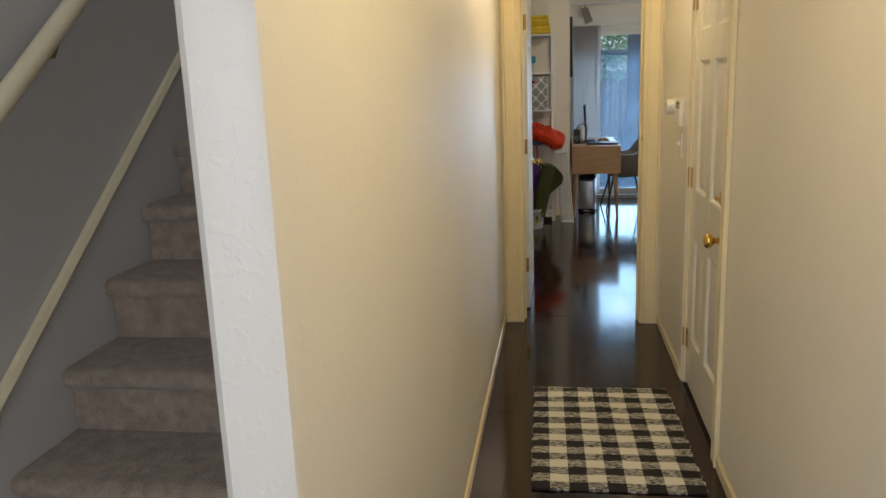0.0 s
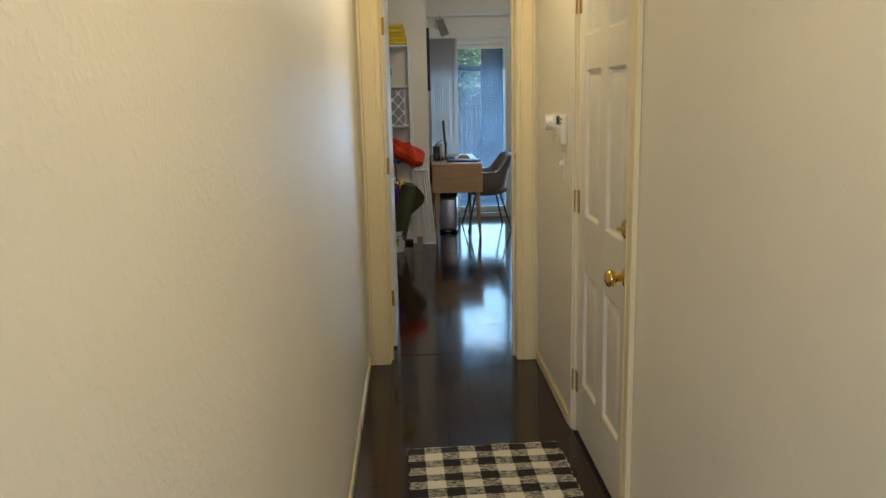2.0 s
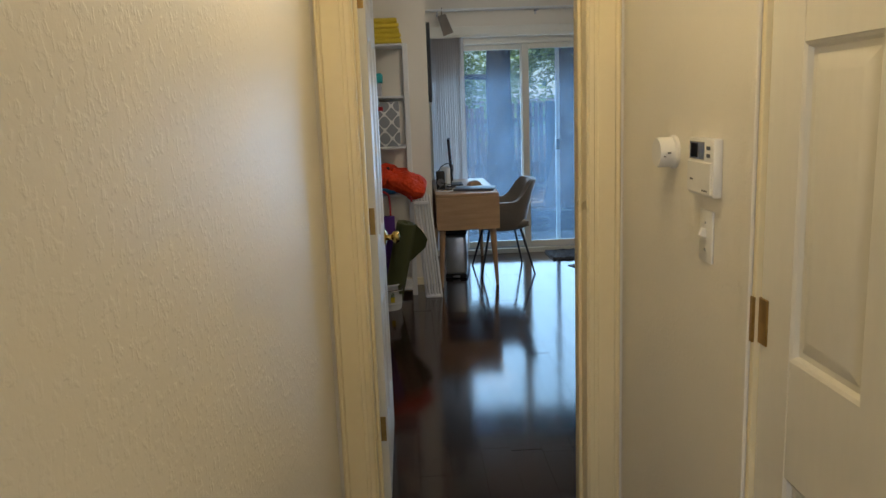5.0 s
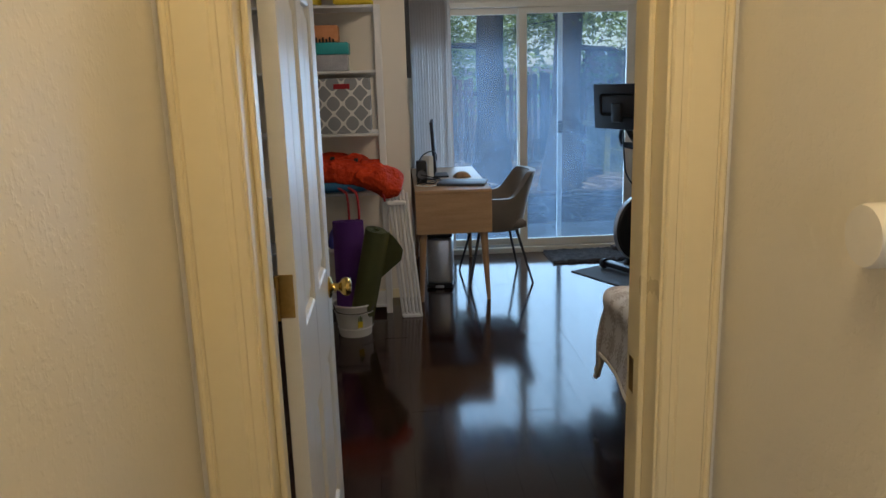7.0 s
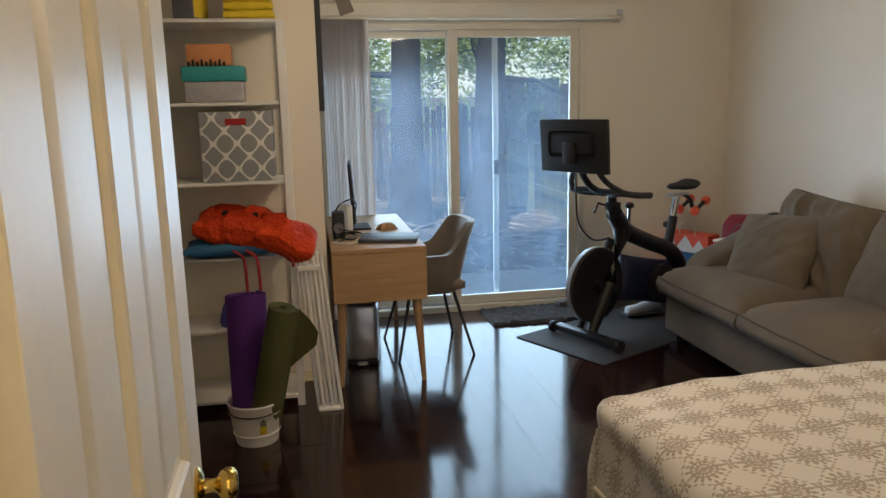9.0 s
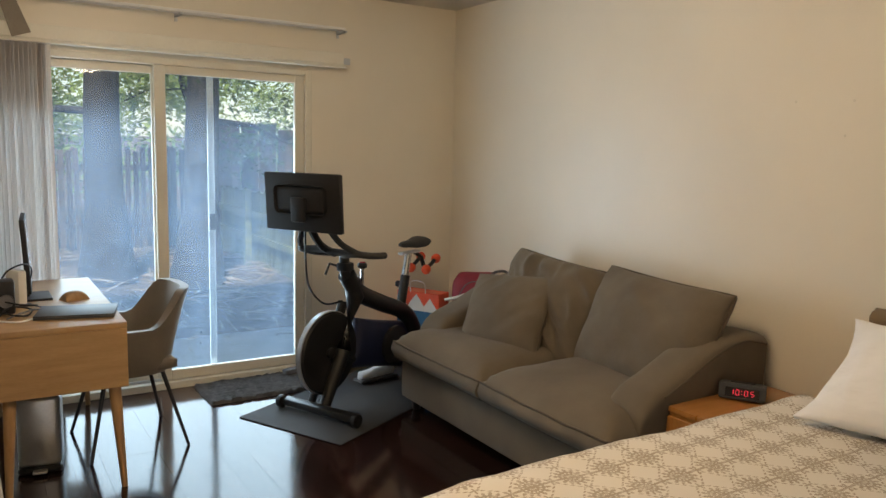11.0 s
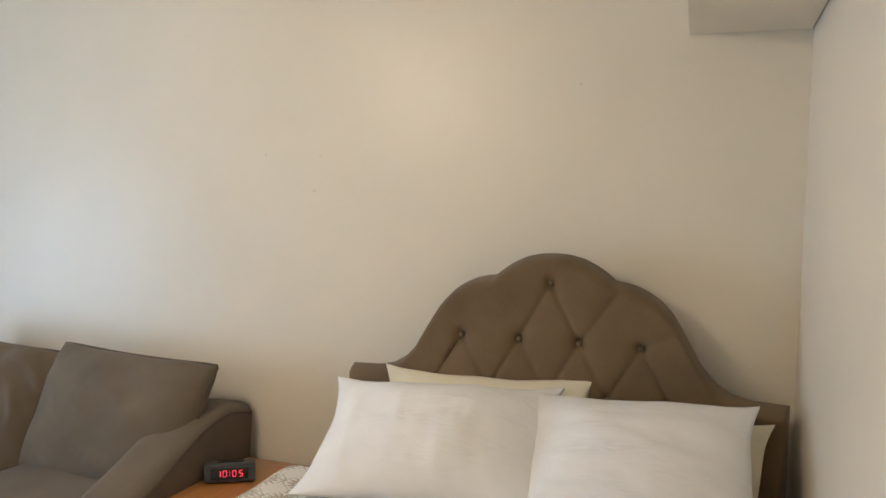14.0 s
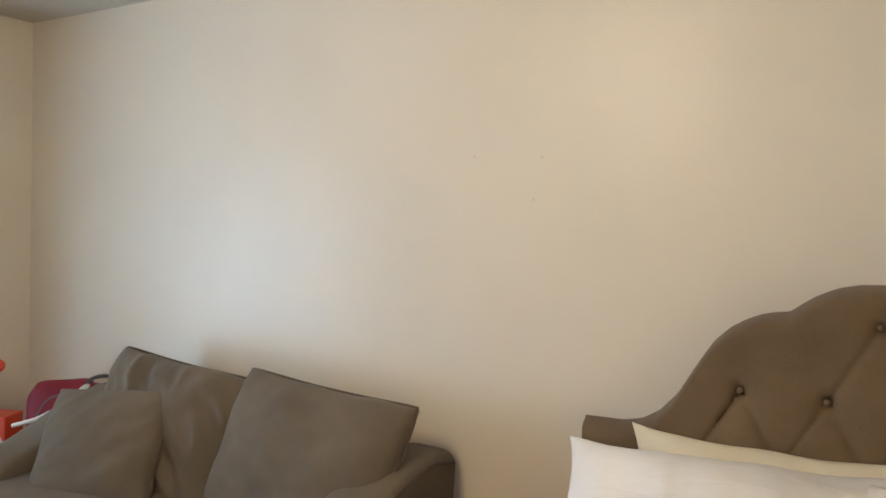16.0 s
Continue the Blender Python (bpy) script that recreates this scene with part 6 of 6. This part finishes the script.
def rolled_mat(name, mat, lab, m, r, length, turns, tail):
    """A mat rolled into a spiral, with its loose end."""
    bm = bmesh.new()
    steps = int(turns * 30)
    line = []
    for i in range(steps + 1):
        a = 2 * math.pi * turns * i / steps
        rr = 0.018 + (r - 0.018) * i / steps
        line.append((rr * math.cos(a), rr * math.sin(a)))
    ex, ey = line[-1]
    dx, dy = line[-1][0] - line[-2][0], line[-1][1] - line[-2][1]
    dl = math.hypot(dx, dy)
    for k in range(1, 7):
        line.append((ex + dx / dl * tail * k / 6 + ex / r * 0.15 * tail * (k / 6) ** 2, ey + dy / dl * tail * k / 6 + ey / r * 0.15 * tail * (k / 6) ** 2))
    th_ = 0.0055
    rings = []
    for z in (0.0, length):
        left, right = [], []
        for i, (x, y) in enumerate(line):
            x2, y2 = line[min(i + 1, len(line) - 1)]
            x1, y1 = line[max(i - 1, 0)]
            nx_, ny_ = -(y2 - y1), x2 - x1
            nl = math.hypot(nx_, ny_) or 1
            left.append(Vector((x + nx_ / nl * th_ / 2, y + ny_ / nl * th_ / 2, z)))
            right.append(Vector((x - nx_ / nl * th_ / 2, y - ny_ / nl * th_ / 2, z)))
        rings.append(left + right[::-1])
    skin(bm, rings, caps=False)
    n_ = len(line)
    vs = list(bm.verts)
    for base in (0, 2 * n_):
        for i in range(n_ - 1):
            bm.faces.new((vs[base + i], vs[base + i + 1], vs[base + 2 * n_ - 2 - i], vs[base + 2 * n_ - 1 - i]))
    return solid(name, bm, mat, lab, "exercise mat", m, group="rolled mats", angle=40)


rolled_mat("yoga_mat", "purple", "rolled purple foam yoga mat standing in the bucket", pose(0.018, 8.135, 0.016, -4, 3, 40), 0.092, 0.64, 5, 0.06)
green = rolled_mat("yoga_mat", "olive", "rolled olive green yoga mat with a loose end", pose(0.052, 8.085, 0.03, 2, 14, -20), 0.062, 0.62, 5, 0.03)
flap, flap_rows = bmesh.new(), []
for k in range(9):
    s_ = k / 8
    fx, fy = 0.040 + 0.125 * s_, 0.048 + 0.035 * s_ - 0.05 * s_ * s_
    flap_rows.append([Vector((fx - 0.003, fy, 0.612 - 0.075 * s_ ** 1.4)), Vector((fx + 0.003, fy - 0.005, 0.612 - 0.075 * s_ ** 1.4)), Vector((fx + 0.003, fy - 0.005, 0.30 + 0.175 * s_)), Vector((fx - 0.003, fy, 0.30 + 0.175 * s_))])
part("loose_end", skin(flap, flap_rows), "olive", green, angle=50)
rk_ = thing("drying_rack", pose(0.34, 8.40, 0), "folded white wooden clothes drying rack leaning against the shelves", "drying rack")
for k in range(6):
    x0, x1 = -0.085 + 0.022 * k, -0.02 + 0.022 * k
    part("rod", tubes(([(x1, -0.02 * (k % 2) - 0.02, 0.0), (x0, 0.035 - 0.01 * (k % 2), 0.80 - 0.015 * (k % 3))], 0.0095), n=8), "white", rk_)
part("brace", boxes((-0.09, 0.02, -0.012, 0.045, 0.70, 0.725), bevel=0.004), "white", rk_)
part("foot", boxes((-0.025, 0.085, -0.06, 0.0, 0.0, 0.018), bevel=0.004), "white", rk_)

# ---- nail marks on the bedroom wall ----
for y, z in ((7.01, 1.605), (7.24, 1.75), (6.985, 1.745), (5.95, 2.005)):
    solid("wall_mark", lathed([(0.001, 0.0008), (0.005, 0.0006), (0.006, 0.0), (0.001, 0.0)], 10, pose(XE, y, z, 0, -90, 0)), "filler", "small filled nail hole in the cream wall", "nail hole", group="nail holes")


# ---- outdoors ----
bm = bmesh.new()
gx = [-60 + 120 * i / 60 for i in range(61)]
gy = [10.06 + (i / 60) ** 2.2 * 140 for i in range(61)]
gg = [[bm.verts.new((x, y, -0.10 + (0.05 * noise.noise(Vector((x * 0.8, y * 0.8, 0))) + 0.02 * noise.noise(Vector((x * 4, y * 4, 0)))) * min(1, (y - 10.06) / 2) + 0.02 * max(0, y - 20))) for x in gx] for y in gy]
for a, b in zip(gg, gg[1:]):
    for i in range(60):
        bm.faces.new((a[i], a[i + 1], b[i + 1], b[i]))
tagged(solid("ground", smooth(bm), "soil", "brown soil yard strewn with dry leaves and twigs", "ground", angle=60), kind="structure")
setting("pavement", boxes((-0.6, 3.4, 10.07, 11.3, -0.14, -0.03), bevel=0.01), "patio", "worn grey concrete patio slab outside the glass door", "patio")

rng = random.Random(7)
tw_v, tw_f = [], []
for k in range(1500):
    x, y = rng.uniform(-3, 7), rng.uniform(10.9, 17)
    a, l, w = rng.uniform(0, 6.28), rng.uniform(0.03, 0.22), rng.uniform(0.004, 0.012)
    z = -0.07 + rng.uniform(0, 0.04)
    c, s = math.cos(a), math.sin(a)
    tilt = rng.uniform(-0.04, 0.06)
    b = len(tw_v)
    for (px, py, pz) in ((-l, -w, 0), (l, -w, tilt), (l, w, tilt), (-l, w, 0), (0, 0, w * 2 + tilt / 2)):
        tw_v.append((x + px * c - py * s, y + px * s + py * c, z + pz))
    tw_f += [(b, b + 1, b + 4), (b + 1, b + 2, b + 4), (b + 2, b + 3, b + 4), (b + 3, b, b + 4)]
me = bpy.data.meshes.new("ground_litter")
me.from_pydata(tw_v, [], tw_f)
me.materials.append(M["litter"])
tagged(new("ground_litter", me), "scattered dry twigs and leaf litter on the yard", "litter", kind="stuff")


def leaf_cloud(name, blobs, count, size, material, parent, seed, droop=0.0):
    """Many small leaf blades scattered in clumps, joined into one crown."""
    r = random.Random(seed)
    vs, fs = [], []
    total = sum(b[3] for b in blobs)
    for cx, cy, cz, rad in blobs:
        for _ in range(int(count * rad / total)):
            d = Vector((r.gauss(0, 1), r.gauss(0, 1), r.gauss(0, 0.7)))
            d = d.normalized() * rad * r.random() ** 0.45
            p = Vector((cx, cy, cz)) + d
            p.z -= droop * (d.x ** 2 + d.y ** 2)
            u = Vector((r.gauss(0, 1), r.gauss(0, 1), r.gauss(0, 0.6) - droop)).normalized() * size * r.uniform(0.6, 1.5)
            w = u.cross(Vector((r.gauss(0, 1), r.gauss(0, 1), r.gauss(0, 1)))).normalized() * size * r.uniform(0.25, 0.45)
            b = len(vs)
            vs += [p - u, p + w, p + u, p - w]
            fs.append((b, b + 1, b + 2, b + 3))
    m_ = bpy.data.meshes.new(name)
    m_.from_pydata([tuple(v) for v in vs], [], fs)
    m_.materials.append(M[material])
    ob = new(name, m_)
    ob.parent = parent
    return ob


def tree(x, y, r0, height, lean, crown_z, seed, lab, material="leaf", spread=2.2):
    t = thing("tree", pose(x, y, -0.12), lab, "tree", "trees")
    r = random.Random(seed)
    pts = [(lean[0] * k / 10 + 0.06 * r.uniform(-1, 1) * (k > 0), lean[1] * k / 10, height * k / 10) for k in range(11)]
    rad = [r0 * (1.0 - 0.62 * k / 10) * (1.55 if k == 0 else 1.0) for k in range(11)]
    part("trunk", tube(bmesh.new(), pts, rad, 14), "bark", t, angle=80)
    blobs = []
    for k in range(11):
        z = crown_z + (height - crown_z) * k / 10
        a, l = r.uniform(0, 6.28), spread * (1.15 - 0.55 * k / 10) * r.uniform(0.7, 1.1)
        f = z / height
        c = Vector((lean[0] * f, lean[1] * f, z))
        e = c + Vector((math.cos(a) * l, math.sin(a) * l, r.uniform(-0.5, 0.3)))
        part("limb", tube(bmesh.new(), [c, c.lerp(e, 0.5) + Vector((0, 0, 0.12)), e], [r0 * 0.22, r0 * 0.13, 0.012], 7), "bark", t, angle=80)
        for q in (0.45, 0.75, 1.0):
            g = c.lerp(e, q)
            blobs.append((g.x + r.uniform(-0.3, 0.3), g.y + r.uniform(-0.3, 0.3), g.z + r.uniform(-0.25, 0.2), r.uniform(0.35, 0.75)))
    leaf_cloud("crown", blobs, 8000, 0.045, material, t, seed, 0.16)
    return t


tree(1.66, 14.5, 0.215, 9.5, (0.05, 0.1), 1.95, 3, "tall conifer with a thick dark trunk behind the house")
tree(2.52, 13.9, 0.205, 9.0, (0.28, 0.2), 1.9, 5, "leaning conifer with a thick dark trunk and drooping branches")
tree(-1.3, 16.0, 0.16, 8.0, (0.2, 0.1), 2.4, 9, "conifer with a slim dark trunk near the fence")
tree(5.2, 16.2, 0.10, 6.5, (0.5, 0.1), 2.5, 12, "slim leaning tree in front of the plank fence")
tree(3.2, 16.4, 0.06, 5.0, (-0.3, 0.2), 2.4, 15, "thin young tree beside the fence", "bright", 1.4)


def fence(name, x0, y0, x1, y1, h, gap, w, material, lab):
    """Upright boards nailed on two rails between posts."""
    f = thing(name, Matrix.Translation((x0, y0, -0.12)) @ Matrix.Rotation(math.atan2(y1 - y0, x1 - x0), 4, "Z"), lab, "fence")
    L = math.hypot(x1 - x0, y1 - y0)
    r = random.Random(int(L * 100))
    part("rail", boxes((0, L, 0.02, 0.06, 0.35, 0.43)), material, f)
    part("rail", boxes((0, L, 0.02, 0.06, h - 0.35, h - 0.27)), material, f)
    px = 0.0
    while px <= L:
        part("post", boxes((px - 0.045, px + 0.045, 0.062, 0.15, 0, h + 0.02), bevel=0.004), material, f)
        px += 2.0
    cache = {}
    x = 0.0
    while x < L - w:
        key = r.randrange(4)
        if key not in cache:
            cache[key] = mesh_of("board", boxes((0, w, 0, 0.018, 0.02, h * (0.96 + 0.02 * key)), bevel=0.003), material)
        b = new("board", cache[key])
        b.parent = f
        b.matrix_basis = pose(x, 0.0, 0, 0, r.uniform(-0.6, 0.6), 0)
        x += w + gap * r.uniform(0.6, 1.5)
    return f


fence("picket_fence", -7.0, 17.3, 3.7, 17.3, 1.55, 0.035, 0.075, "fence", "dark weathered thin-board fence at the back of the yard")
fence("plank_fence", 3.7, 17.0, 11.0, 17.0, 1.95, 0.006, 0.14, "fence", "tall weathered plank fence behind the trees")
fence("low_fence", 3.62, 11.2, 3.62, 16.9, 1.02, 0.008, 0.135, "mossy", "low moss-green plank fence along the side of the yard")

# shrubs and woods behind the fence
for k in range(7):
    x = -8 + 3.1 * k
    sh_ = thing("shrub", pose(x, 19.6 + (k % 3), 0.2), "large leafy green shrub behind the fence", "shrub", "shrubs")
    part("stem", tubes(([(0, 0, -0.4), (0.1, 0, 1.6)], [0.08, 0.03]), n=8), "bark", sh_)
    r = random.Random(40 + k)
    leaf_cloud("crown", [(r.uniform(-1.7, 1.7), r.uniform(-0.8, 0.8), r.uniform(0.7, 3.0), r.uniform(0.5, 1.0)) for _ in range(12)], 6500, 0.055, "bright", sh_, 60 + k)
wood = new("far_woods")
tagged(wood, "distant sunlit green woods beyond the yard", "woods", kind="stuff")
r = random.Random(99)
leaf_cloud("foliage", [(r.uniform(-26, 34), r.uniform(30, 42), r.uniform(0.5, 9.0), r.uniform(1.2, 2.6)) for _ in range(80)], 24000, 0.20, "bright", wood, 101)

# ---- floor planks ----
PW, cache = 0.127, {}
deck = bpy.data.objects["floor"]
r = random.Random(21)


def planks(x0, x1, y0, y1):
    x = x0
    while x < x1 - 0.004:
        w = round(min(PW, x1 - x), 3)
        y = y0 - r.uniform(0.0, 1.1)
        while y < y1 - 0.01:
            l = r.choice((0.92, 1.22, 1.22))
            a, b = max(y, y0), min(y + l, y1)
            y += l
            if b - a < 0.03:
                continue
            key = (w, round(b - a, 2))
            if key not in cache:
                cache[key] = mesh_of("plank", boxes((0.0004, w - 0.0004, 0.0004, key[1] - 0.0004, -0.012, 0.0), bevel=0.0), "plank")
            o = new("plank", cache[key])
            o.parent = deck
            o.location = (x, a, r.uniform(-0.0003, 0.0003))
            o.rotation_euler = (radians(r.uniform(-0.05, 0.05)), radians(r.uniform(-0.08, 0.08)), 0)
        x += w


planks(XL + 0.001, XR - 0.001, 0.6, YS)
planks(-0.045, XE, YS + 0.001, YN + 0.0)
planks(-1.30, -0.046, 5.9, 8.80)
